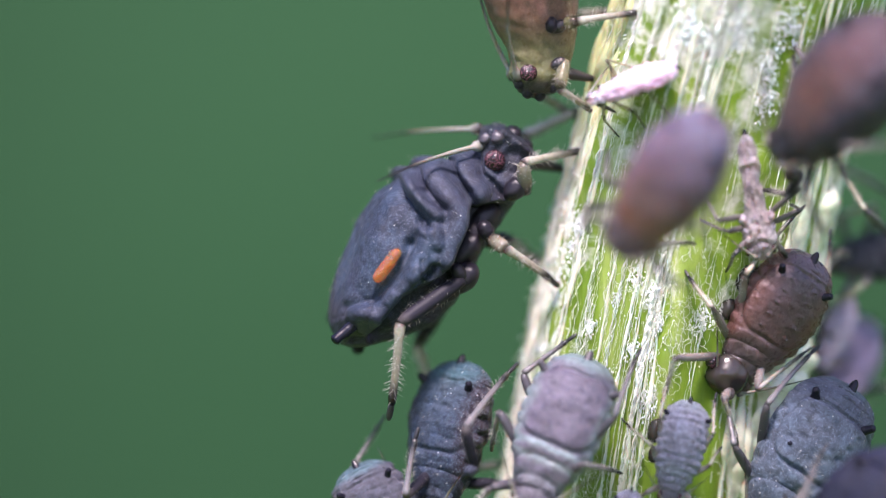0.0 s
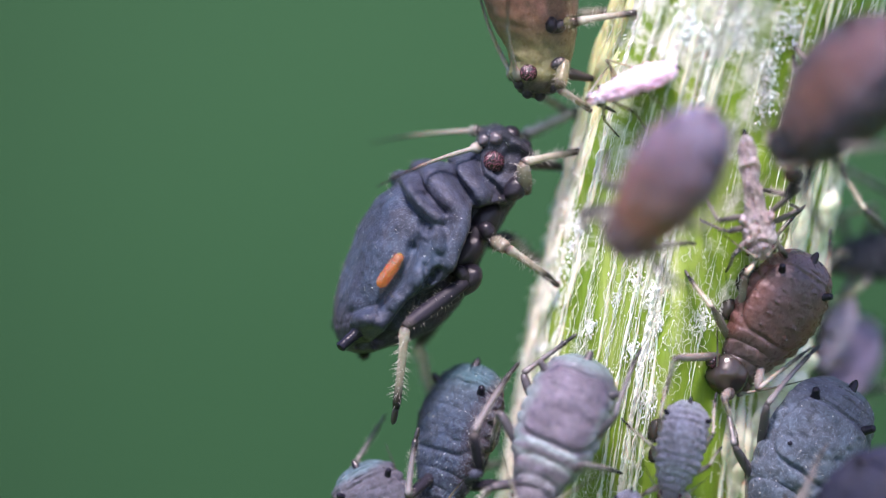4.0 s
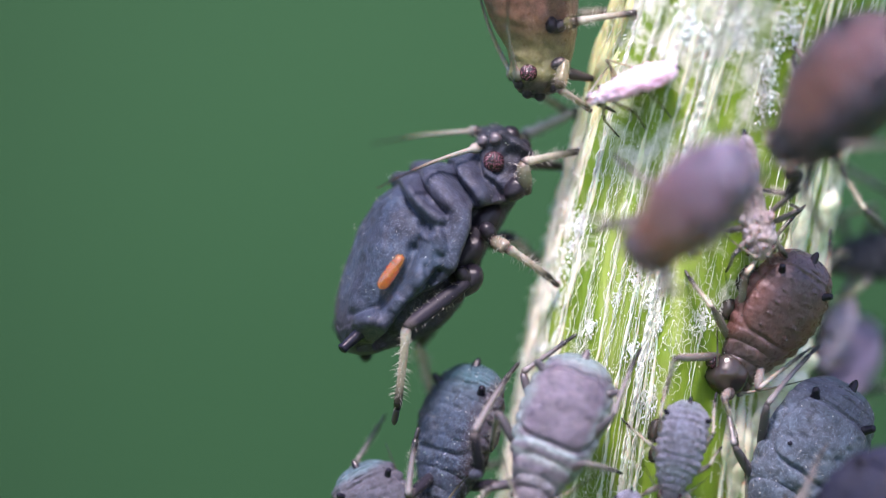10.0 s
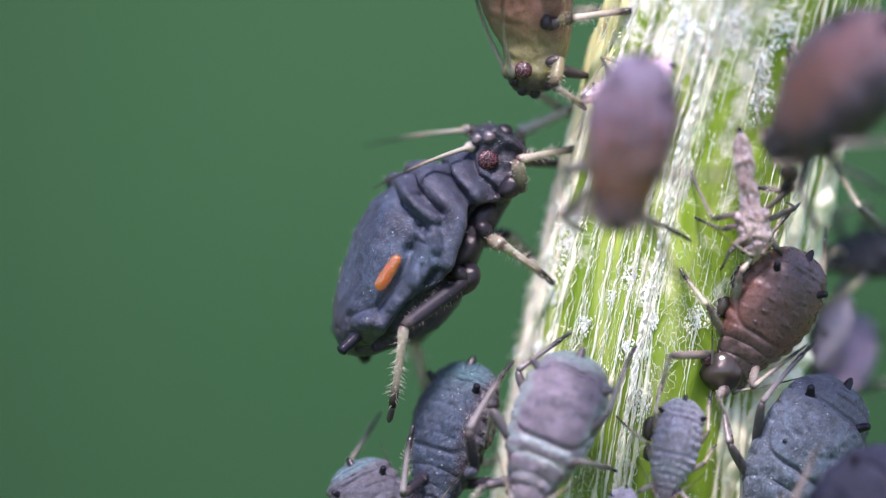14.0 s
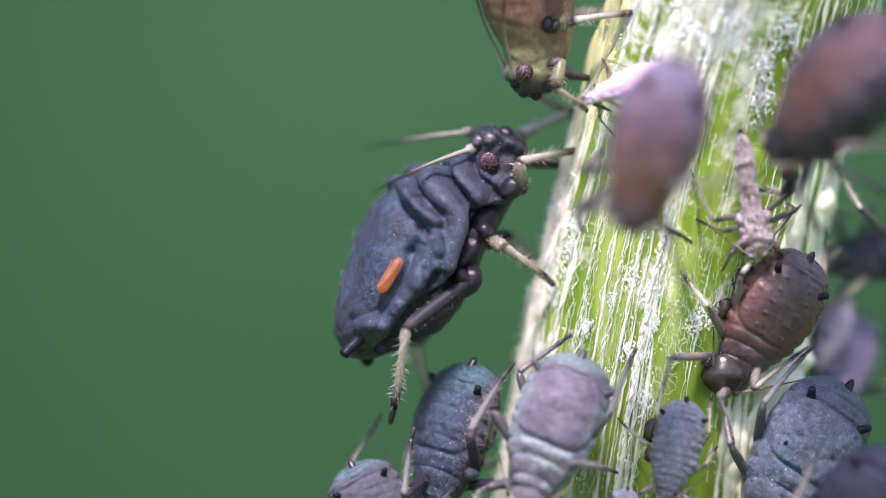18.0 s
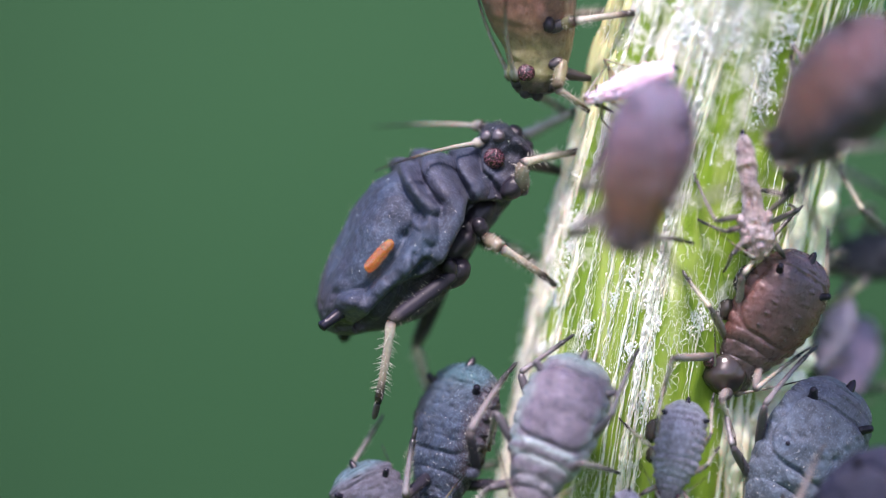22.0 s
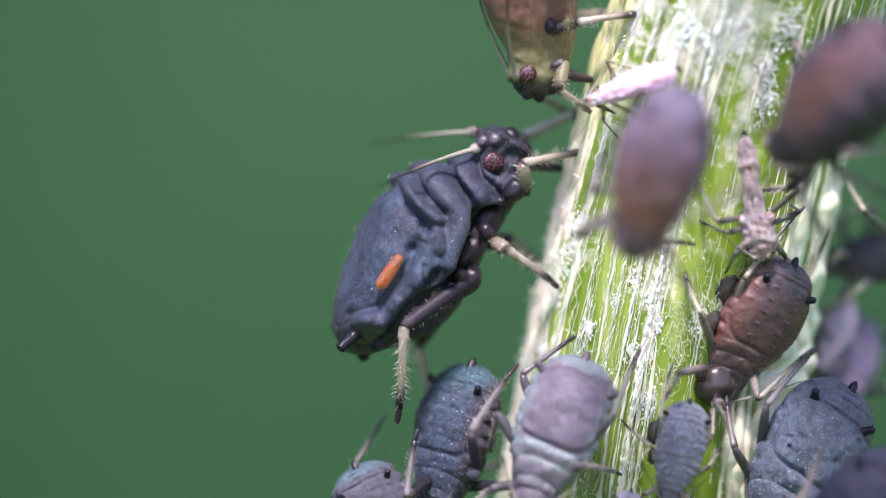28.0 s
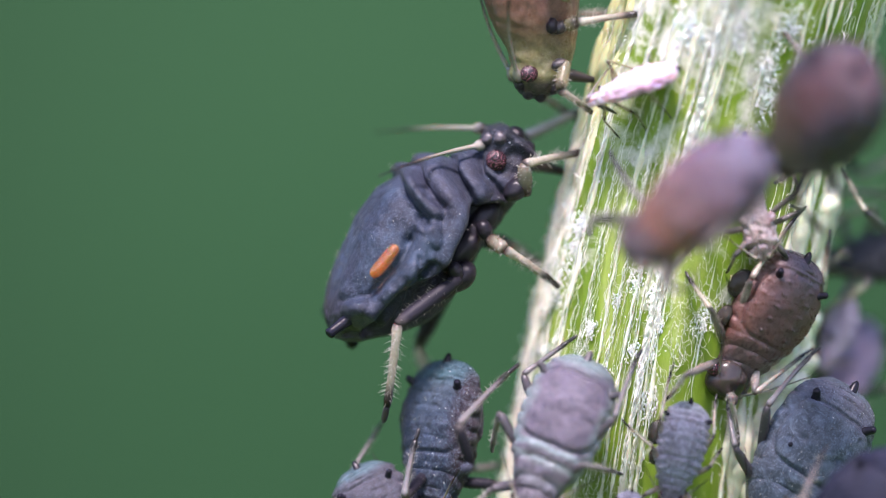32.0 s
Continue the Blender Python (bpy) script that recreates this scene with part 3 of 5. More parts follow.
SCULPT = {"grooves": [(0.93, 0.004, 0.008)], "fold": 0.0, "rough": 0.007, "fine": 2.6,
          "tuck": [(0.0, -0.30), *sorted([uv(835, 370), uv(829, 399), uv(812, 438), uv(797, 482), uv(771, 500), uv(720, 535), uv(691, 574), uv(662, 604)]), (1.0, -0.12)],
          "rolls": [([uv(764, 290), uv(776, 322), uv(796, 348), uv(815, 372), uv(815, 398), uv(806, 430), uv(796, 462)], 0.062, 0.060),
                    ([uv(722, 318), uv(733, 340), uv(752, 366), uv(775, 388)], 0.050, 0.044),
                    ([uv(818, 285), uv(832, 318), uv(852, 345)], 0.026, 0.042),
                    ([uv(766, 440), uv(757, 470), uv(744, 496), uv(722, 524), uv(702, 548), uv(684, 570)], 0.046, 0.054),
                    ([uv(772, 420), uv(778, 436)], 0.054, 0.062), ([uv(774, 462), uv(770, 478)], 0.048, 0.042), ([uv(746, 486), uv(738, 502)], 0.056, 0.046), ([uv(708, 534), uv(700, 546)], 0.054, 0.044),
                    ([uv(640, 572), uv(668, 560), uv(684, 572)], 0.034, 0.036),
                    ([uv(790, 480), uv(770, 515)], 0.022, 0.034), ([uv(752, 525), uv(738, 555)], 0.020, 0.032), ([uv(722, 560), uv(706, 588)], 0.018, 0.030)],
          "creases": [([uv(798, 285), uv(803, 316), uv(829, 346), uv(840, 370), uv(835, 402), uv(817, 442), uv(803, 482)], 0.046, 0.011),
                      ([uv(745, 316), uv(750, 340), uv(766, 364), uv(788, 376)], 0.022, 0.010),
                      ([uv(708, 328), uv(720, 358), uv(742, 380), uv(762, 405)], 0.024, 0.012),
                      ([uv(742, 425), uv(732, 444), uv(726, 470), uv(700, 518), uv(668, 548), uv(625, 556)], 0.013, 0.013), ([uv(744, 398), uv(758, 418)], 0.014, 0.008), ([uv(752, 470), uv(752, 500)], 0.012, 0.006),
                      ([uv(773, 478), uv(756, 504), uv(723, 540), uv(693, 580)], 0.055, 0.010),
                      ([uv(800, 488), uv(772, 545)], 0.020, 0.008), ([uv(757, 508), uv(742, 565)], 0.016, 0.008),
                      ([uv(690, 585), uv(668, 612), uv(640, 615)], 0.030, 0.014),
                      ([uv(838, 263), uv(851, 312), uv(871, 326), uv(895, 350)], 0.026, 0.010)],
          "lobes": [(*uv(655, 577), 0.046, 0.052), (*uv(871, 246), 0.026, 0.030), (*uv(893, 238), 0.024, 0.028), (*uv(914, 252), 0.030, 0.030), (*uv(932, 262), 0.028, 0.026), (*uv(900, 275), 0.022, -0.014),
                    (*uv(763, 408), 0.010, -0.026), (*uv(732, 440), 0.018, -0.022), (*uv(905, 325), 0.026, 0.020), (*uv(880, 305), 0.016, -0.014)]}
HUSKY = [(u, zd * 0.6, zv * 0.6, w * 0.72) for u, zd, zv, w in ((0, 0.0, -0.04, 0.04), (0.05, 0.06, -0.09, 0.12), (0.15, 0.09, -0.11, 0.17), (0.3, 0.09, -0.11, 0.17), (0.42, 0.05, -0.07, 0.10), (0.6, 0.05, -0.06, 0.085), (0.8, 0.05, -0.06, 0.10), (0.95, 0.03, -0.04, 0.06), (1, 0, -0.01, 0.02))]
HUSK = {"grooves": [(0.15, 0.025, 0.02), (0.3, 0.012, 0.02), (0.5, 0.012, 0.02), (0.75, 0.020, 0.02)], "fold": 0.022, "rough": 0.024}
PLAIN = {"grooves": [(0.145, 0.006, 0.012), (0.30, 0.004, 0.014), (0.88, 0.004, 0.012)], "fold": 0.008, "rough": 0.008}
SMOOTH = {"grooves": [(0.145, 0.008, 0.010)], "fold": 0.006, "rough": 0.008, "fine": 1.4, "shield": (0.425, 0.865, 1.02, 0.014), "lobed": (0.022, 0.085), "lines": (0.53, 0.62, 0.71, 0.79),
          "rings": [((0.145, 0.215, 0.325, 0.425), 0.024), ((0.865, 0.905, 0.945, 0.985), 0.012)], "bow": 0.034,
          "pits": [(0.5, 0.13, 0.012, 0.006), (0.62, 0.14, 0.012, 0.006), (0.74, 0.13, 0.012, 0.006)]}
DUSTY = {"grooves": [(0.145, 0.008, 0.010)], "fold": 0.010, "rough": 0.013, "fine": 1.4, "shield": (0.43, 0.86, 1.0, 0.008), "lobed": (0.026, 0.09), "lines": (0.52, 0.61, 0.70, 0.78),
         "rings": [((0.145, 0.215, 0.32, 0.43), 0.018), ((0.43, 0.52, 0.61, 0.70, 0.78, 0.86), 0.006), ((0.86, 0.90, 0.945, 0.985), 0.014)],
         "pits": [(0.5, 0.12, 0.014, 0.016), (0.62, 0.15, 0.014, 0.014), (0.56, 0.04, 0.012, 0.010), (0.70, 0.07, 0.012, 0.012), (0.76, 0.15, 0.013, 0.014)]}
BLUISH = {"grooves": [(0.145, 0.008, 0.010)], "fold": 0.010, "rough": 0.012, "fine": 1.4, "shield": (0.445, 0.825, 0.98, 0.015), "lobed": (0.020, 0.10), "lines": (0.62, 0.74),
          "rings": [((0.145, 0.22, 0.335, 0.445), 0.024), ((0.825, 0.865, 0.91, 0.95, 0.985), 0.014)], "bow": 0.036,
          "pits": [(0.60, 0.11, 0.015, 0.030), (0.57, 0.17, 0.014, 0.018), (0.52, -0.12, 0.013, 0.02), (0.68, 0.13, 0.013, 0.014), (0.56, 0.04, 0.012, 0.010), (0.76, 0.15, 0.013, 0.014)]}
RINGED = {"grooves": [(0.14, 0.010, 0.008)], "fold": 0.0, "rough": 0.010, "fine": 1.2, "shield": (0.47, 0.80, 0.80, 0.010), "lobed": (0.034, 0.078), "bow": 0.020,
          "rings": [((0.14, 0.20, 0.27, 0.335, 0.40, 0.47), 0.018), ((0.47, 0.55, 0.63, 0.71, 0.80), 0.008), ((0.80, 0.86, 0.92, 0.98), 0.022)],
          "bumps": [(0.25 + 0.085 * i, 0.135, 0.017, 0.030) for i in range(8)]}
WARTY = {"grooves": [(0.14, 0.010, 0.014)], "fold": 0.006, "rough": 0.006, "fine": 1.4, "shield": (0.42, 0.88, 1.06, 0.008), "lobed": (0.020, 0.085), "bow": 0.030,
         "rings": [((0.15, 0.24, 0.335, 0.42), 0.018), ((0.88, 0.92, 0.96, 0.99), 0.010)],
         "bumps": [(0.48 + 0.085 * i, 0.085, 0.011, 0.012) for i in range(5)] + [(0.52 + 0.085 * i, 0.20, 0.010, 0.008) for i in range(4)]}


def frame_of(head, tail, dorsal):
    x = (head - tail).normalized()
    z = Vector(dorsal)
    z = (z - x * z.dot(x)).normalized()
    y = z.cross(x)
    m = Matrix((x, y, z)).transposed().to_4x4()
    m.translation = head
    return m


def bone(a, b, pole):
    x = (b - a).normalized()
    z = pole - x * pole.dot(x)
    if z.length < 1e-9:
        z = x.orthogonal()
    z.normalize()
    m = Matrix((x, z.cross(x), z)).transposed().to_4x4()
    m.translation = a
    return m


def bend(hip, foot, l1, l2, pole):
    """The knee of a two-bone leg, and the foot where the leg can reach it."""
    d = foot - hip
    r = min(max(d.length, abs(l1 - l2) * 1.02 + 1e-7), (l1 + l2) * 0.995)
    x = d.normalized()
    z = pole - x * pole.dot(x)
    z = z.normalized() if z.length > 1e-9 else x.orthogonal().normalized()
    c = (l1 * l1 + r * r - l2 * l2) / (2 * r)
    return hip + x * c + z * math.sqrt(max(l1 * l1 - c * c, 0)), hip + x * r


def limb(length, radii, n=9, curve=0.0, bristles=0, blen=0.0, seed=0, rows=9, hairs_only=False):
    bm = bmesh.new()
    us = [r[0] for r in radii]
    rr = [r[1] for r in radii]
    pts, rad = [], []
    for i in range(rows + 1):
        f = i / rows
        pts.append(Vector((f * length, 0, curve * length * math.sin(f * math.pi))))
        rad.append(float(np.interp(f, us, rr)))
    if not hairs_only:
        tube(bm, pts, rad, n)
    rng = random.Random(seed)
    for _ in range(bristles):
        f = rng.uniform(0.08, 0.96)
        a = rng.uniform(0, 6.283)
        r0 = float(np.interp(f, us, rr))
        out = Vector((0.45, math.cos(a), math.sin(a))).normalized()
        base = Vector((f * length, math.cos(a) * r0 * 0.8, curve * length * math.sin(f * math.pi) + math.sin(a) * r0 * 0.8))
        tube(bm, [base, base + out * blen * rng.uniform(0.6, 1.1)], [r0 * 0.04 + 9e-7, 4e-7], 3)
    return bm


# hips along the body, knees and feet of an aphid that stands at ease, in body lengths
HIPS = [(0.19, 0.075), (0.27, 0.095), (0.36, 0.105)]
FEET = [(0.10, 0.34, 0.13), (-0.34, 0.46, 0.13), (-0.72, 0.42, 0.13)]
FEMUR = [0.24, 0.25, 0.33]
TIBIA = [0.32, 0.34, 0.50]


def aphid(head, tail, dorsal, label, skin, prof=BACK, style=SMOOTH, joints=None, feelers=None, femur=None, tibia=None, bristles=14,
          thick=1.0, group="aphids of the colony", eye=0.036, skip=(), horns=True, snap=0.9, rostrum=True, category="aphid", name="aphid", seed=1,
          horn_len=0.085, legmat=None, away=None, beak=None, coxae=None, down=0, horn_mat=None, horn_a=0.85, coxa_mats=None, femurs=None, tibias=None, slim=None, specks=0, lumps=(), arch=0.05, warts_pits=(), dot_mat=None):
    """An aphid with its snout at head. joints: (side, pair): (hip or None, knee or None, foot) in the world; the other legs stand at ease."""
    femur, tibia = femur or M_FEMUR, tibia or M_TIBIA_DUSKY
    L = (head - tail).length
    m = frame_of(head, tail, dorsal)
    inv = m.inverted()
    root = tagged(new(name), label, category, group)
    root.matrix_basis = m
    root.empty_display_size = 0.0005
    neck = 0.18 if style is SCULPT else 0.145
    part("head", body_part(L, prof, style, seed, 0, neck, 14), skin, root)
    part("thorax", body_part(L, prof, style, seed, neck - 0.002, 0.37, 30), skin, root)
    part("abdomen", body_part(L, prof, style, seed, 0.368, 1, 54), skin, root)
    for s in (1, -1):
        if eye:
            eu, ea = (0.134, 0.40) if style is SCULPT else (0.10, 0.50) if prof in (SIDE, PLUMP) else (0.085, 0.30)
            c = body_point(L, prof, eu, ea if s > 0 else math.pi - ea, style, seed)
            bm = bmesh.new()
            blob(bm, (0, 0, 0), eye * L * 0.95, eye * L * 0.55, eye * L, 20, 12)
            part("eye", bm, M_EYE, root, "dark red faceted eye", basis=Matrix.Translation(c))
        if horns:
            cu, ca, d = (0.925 if style is SCULPT and s < 0 else 0.885, 0.35 if style is SCULPT and s < 0 else 0.10, Vector((-0.93, 0.24 * s, 0.26))) if prof in (SIDE, PLUMP) else (0.83, horn_a, Vector((-0.50, 0.45 * s, 0.60)) if horn_a > 0.6 else Vector((-0.5, 0.8 * s, 0.3)))
            b = body_point(L, prof, cu, ca if s > 0 else math.pi - ca, style, seed)
            d.normalize()
            plug = [(0, 0.030 * L), (0.25, 0.024 * L), (0.6, 0.022 * L), (0.8, 0.021 * L), (0.92, 0.016 * L), (1, 0.004 * L)]
            bm = limb(0.072 * L, plug, 16, rows=20) if prof not in (SIDE, PLUMP) else limb(horn_len * L, [(0, 0.028 * L), (0.15, 0.023 * L), (0.82, 0.018 * L), (0.92, 0.021 * L), (0.99, 0.020 * L), (1, 0.012 * L)], 14, rows=16)
            part("cornicle", bm, horn_mat or M_BLACK, root, "short dark tail pipe" if horn_mat else "short black tail pipe", basis=bone(b - d * 0.015 * L, b + d * L, Vector((0, 0, 1))))
    c = body_point(L, prof, 0.97, math.pi / 2 if prof not in (SIDE, PLUMP) else -0.9, style, seed)
    part("cauda", limb((0.085 if prof not in (SIDE, PLUMP) else 0.05) * L, [(0, 0.03 * L), (0.4, 0.026 * L), (0.8, 0.02 * L), (1, 0.006 * L)], 12), horn_mat or M_BLACK, root,
         basis=bone(c + Vector((0.02, 0, -0.02)) * L, c + (Vector((-1, 0, -0.25)) if prof not in (SIDE, PLUMP) else Vector((-1, 0, -0.7))) * L, Vector((0, 0, 1))))
    if rostrum:
        c = Vector((-0.10, 0, -0.14 if prof in (SIDE, PLUMP) else -0.085)) * L
        q = inv @ on_stem(m @ (c + Vector((0.03, 0, -0.12)) * L), -0.00001)
        if beak:
            c, q = inv @ beak[0], inv @ beak[1]
        elif (q - c).length > 0.34 * L:
            q = c + (q - c).normalized() * 0.28 * L
        part("rostrum", limb((q - c).length, [(0, 0.03 * L), (0.3, 0.024 * L), (0.8, 0.014 * L), (1, 0.006 * L)], 10), M_ROSTRUM, root, basis=bone(c, q, Vector((1, 0, 0))))
    if down:
        rng, bm = random.Random(seed), bmesh.new()
        for _ in range(down):
            u, a = rng.uniform(0.01, 0.95) ** 1.6, rng.uniform(-0.6, math.pi + 0.6)
            p0 = body_point(L, prof, u, a, style, seed)
            out = Vector((rng.uniform(-0.1, 0.5), p0.y, p0.z + 0.03 * L))
            out = Vector((out.x, *(Vector((0, out.y, out.z)).normalized().yz)))
            tube(bm, [p0 - out.normalized() * 0.004 * L, p0 + out.normalized() * rng.uniform(0.012, 0.028) * L], [1.7e-6, 7e-7], 4)
        part("bristles", bm, M_BRISTLE, root, "short pale bristles", "stuff")
    if specks:
        rng, bm = random.Random(seed + 77), bmesh.new()
        for _ in range(specks):
            u, a = rng.uniform(0.03, 0.96), rng.uniform(-0.7, math.pi + 0.7)
            r = rng.choice((1.6e-6, 2.2e-6, 2.8e-6, 4.5e-6))
            blob(bm, body_point(L, prof, u, a, style, seed), r, r * 1.3, r, 6, 4, 0.4, 2)
        part("wax_specks", bm, M_WAX, root, "tiny white wax specks", "stuff")
    for wu, wa, wr in warts_pits:
        for ang in (wa, math.pi - wa):
            bm = bmesh.new()
            blob(bm, (0, 0, 0), wr * L, wr * L, wr * L, 10, 7)
            part("wart_or_pit", bm, dot_mat or M_WART, root, basis=Matrix.Translation(body_point(L, prof, wu, ang, style, seed)))
    # added knobs: hips, and also lumps of the head, face and tail
    for place, size, long, *own in lumps:
        bm = bmesh.new()
        blob(bm, (0, 0, 0), size * L * long, size * L, size * L * 0.9, 26, 16, 0.14, 1.6)
        part(own[1] if own else "coxa", bm, own[0] if own else M_COXA, root, own[2] if own else "glossy black hip or body knob", basis=Matrix.Translation(inv @ place))
    # antennae
    fl = feelers or {}
    for s in (1, -1):
        if ("feeler", s) in skip:
            continue
        bu, ba = ((0.118, 1.05) if s < 0 else (0.075, 1.1)) if style is SCULPT else (0.075, 0.95) if prof in (SIDE, PLUMP) else (0.03, 0.75)
        base = body_point(L, prof, bu, ba if s > 0 else math.pi - ba, style, seed)
        tip = inv @ fl[s] if s in fl else base + Vector((-0.35 if not away else away, 0.30 * s, 0.16)) * L
        ln = (tip - base).length
        bm = limb(ln, [(0, 0.019 * L), (0.04, 0.022 * L), (0.075, 0.019 * L), (0.095, 0.0092 * L), (0.3, 0.0083 * L), (0.32, 0.0072 * L), (0.55, 0.0062 * L), (0.72, 0.0044 * L), (1, 0.002 * L)], 10, curve=arch, rows=32)
        part("antenna", bm, M_ANTENNA, root, basis=bone(base, tip, Vector((0, 0, 1))))
    # legs
    legs = []
    for s in (1, -1):
        for i in range(3):
            if (s, i) in skip:
                continue
            given = (joints or {}).get((s, i), (None, None, None))
            hu, hy = HIPS[i]
            belly = outline(prof, hu)[1]
            hip = inv @ given[0] if given[0] is not None else Vector((-hu, s * hy, belly * 0.75)) * L
            if given[2] is not None:
                foot = inv @ given[2]
            else:
                fx, fy, fz = FEET[i]
                foot = Vector((fx, s * fy, belly - fz)) * L
                near = on_stem(m @ foot)
                if (inv @ near - foot).length < snap * L and (inv @ near - hip).length < (FEMUR[i] + TIBIA[i]) * 1.02 * L:
                    foot = inv @ near
            if given[1] is not None:
                knee = inv @ given[1]
                l1, l2 = (knee - hip).length, (foot - knee).length
                pole = knee - hip
            else:
                l1, l2 = FEMUR[i] * L, TIBIA[i] * L
                pole = Vector((-0.15 if i else 0.3, s * 0.55, 0.9))
                knee, foot = bend(hip, foot, l1, l2, pole)
            ref = (knee - hip).cross(foot - knee)
            ref = ref.normalized() if ref.length > 1e-3 * l1 * l2 else (foot - hip).orthogonal().normalized()
            t = thick * L * (slim or {}).get((s, i), 1.0)
            fm = limb(l1, [(0, 0.020 * t), (0.3, 0.027 * t), (0.75, 0.026 * t), (0.94, 0.021 * t), (1, 0.014 * t)], 12, rows=12)
            leg = part("leg", fm, (femurs or {}).get((s, i), femur), root, basis=bone(hip, knee, ref))
            fuzz = None
            if bristles:
                part("bristles", limb(l1, [(0, 0.020 * t), (0.3, 0.027 * t), (0.75, 0.026 * t), (1, 0.014 * t)], bristles=bristles * 3, blen=0.024 * L, seed=seed * 7 + i, hairs_only=True), M_BRISTLE, leg, "short pale bristles", "stuff")
                fuzz = part("bristles", limb(l2 * 0.84, [(0, 0.015 * t), (1, 0.013 * t)], curve=0.012, bristles=bristles * 7, blen=0.034 * L, seed=seed * 11 + i, hairs_only=True), M_BRISTLE, leg, "short pale bristles", "stuff")
            tl = l2 * 0.84
            tm = limb(tl, [(0, 0.015 * t), (0.06, 0.019 * t), (0.2, 0.0145 * t), (0.7, 0.013 * t), (0.95, 0.0145 * t), (1, 0.011 * t)], 10, curve=0.012, rows=14)
            tib = part("tibia", tm, (tibias or {}).get((s, i), tibia), leg)
            tam = limb(l2 * 0.17, [(0, 0.009 * t), (0.3, 0.011 * t), (0.8, 0.010 * t), (1, 0.004 * t)], 8)
            tar = part("tarsus", tam, M_TARSUS, leg)
            tib.matrix_basis = leg.matrix_basis.inverted() @ bone(knee, foot, ref)
            tar.matrix_basis = tib.matrix_basis @ pose(tl, 0, 0, 0, 8, 0)
            if fuzz:
                fuzz.matrix_basis = tib.matrix_basis.copy()
            cs = (coxae or {}).get((s, i), 0.6)
            c0 = hip + Vector((0.055, -0.01 * s, 0.13)) * (L * cs)
            cm = limb((hip - c0).length * 1.12, [(0, 0.02 * L * cs), (0.15, 0.05 * L * cs), (0.5, 0.062 * L * cs), (0.8, 0.05 * L * cs), (0.95, 0.03 * L * cs), (1, 0.012 * L * cs)], 14, curve=0.06, rows=10)
            part("coxa", cm, (coxa_mats or {}).get((s, i), skin), root, basis=bone(c0, hip, Vector((0, s, 0))))
            legs.append({"leg": leg, "tibia": tib, "tarsus": tar, "hip": hip, "foot": m @ foot, "l1": l1, "l2": l2, "pole": pole, "tl": tl, "key": (s, i), "fuzz": fuzz, "ref": ref})
    return {"root": root, "m": m, "L": L, "legs": legs, "head": head, "tail": tail}


def step(bug, rows, feet=None):
    """Keys an aphid's body along rows of (seconds, pose) while its feet stay where they stand. feet: (side, pair): rows of (seconds, place)."""
    walk(bug["root"], rows)
    for g in bug["legs"]:
        a, b, c = [], [], []
        extra = (feet or {}).get(g["key"])
        for t, m in rows:
            inv = m.inverted()
            spot = g["foot"]
            if extra:
                ts = [e[0] for e in extra]
                spot = Vector([float(np.interp(t, ts, [e[1][q] for e in extra])) for q in range(3)])
            knee, foot = bend(g["hip"], inv @ spot, g["l1"], g["l2"], g["pole"])
            lm = bone(g["hip"], knee, g["ref"])
            tm = lm.inverted() @ bone(knee, foot, g["ref"])
            a.append((t, lm))
            b.append((t, tm))
            c.append((t, tm @ pose(g["tl"], 0, 0, 0, 8, 0)))
        walk(g["leg"], a)
        walk(g["tibia"], b)
        walk(g["tarsus"], c)
        if g["fuzz"]:
            walk(g["fuzz"], b)


def turned(m, pivot, deg):
    """The pose m turned in the plane of the picture about pivot; positive lets a tail on the left sink."""
    r = Matrix.Rotation(radians(-deg), 4, "Y")
    return Matrix.Translation(pivot) @ r @ Matrix.Translation(-pivot) @ m


# ---- the colony ----
FRONT = Vector((0, -1, 0))      # towards the lens


def way(x, up, near):
    """A direction: right, up, towards the lens."""
    return Vector((x, -near, up))


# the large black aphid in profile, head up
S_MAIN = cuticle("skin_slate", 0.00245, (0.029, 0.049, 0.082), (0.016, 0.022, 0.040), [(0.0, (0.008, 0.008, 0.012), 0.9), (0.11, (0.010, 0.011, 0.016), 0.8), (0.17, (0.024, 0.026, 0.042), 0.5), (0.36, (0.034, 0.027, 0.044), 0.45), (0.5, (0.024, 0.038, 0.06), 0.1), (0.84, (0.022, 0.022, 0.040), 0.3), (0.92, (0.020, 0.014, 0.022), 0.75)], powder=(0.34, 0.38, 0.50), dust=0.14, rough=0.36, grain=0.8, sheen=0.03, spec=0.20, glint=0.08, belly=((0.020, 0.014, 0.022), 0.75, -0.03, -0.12))
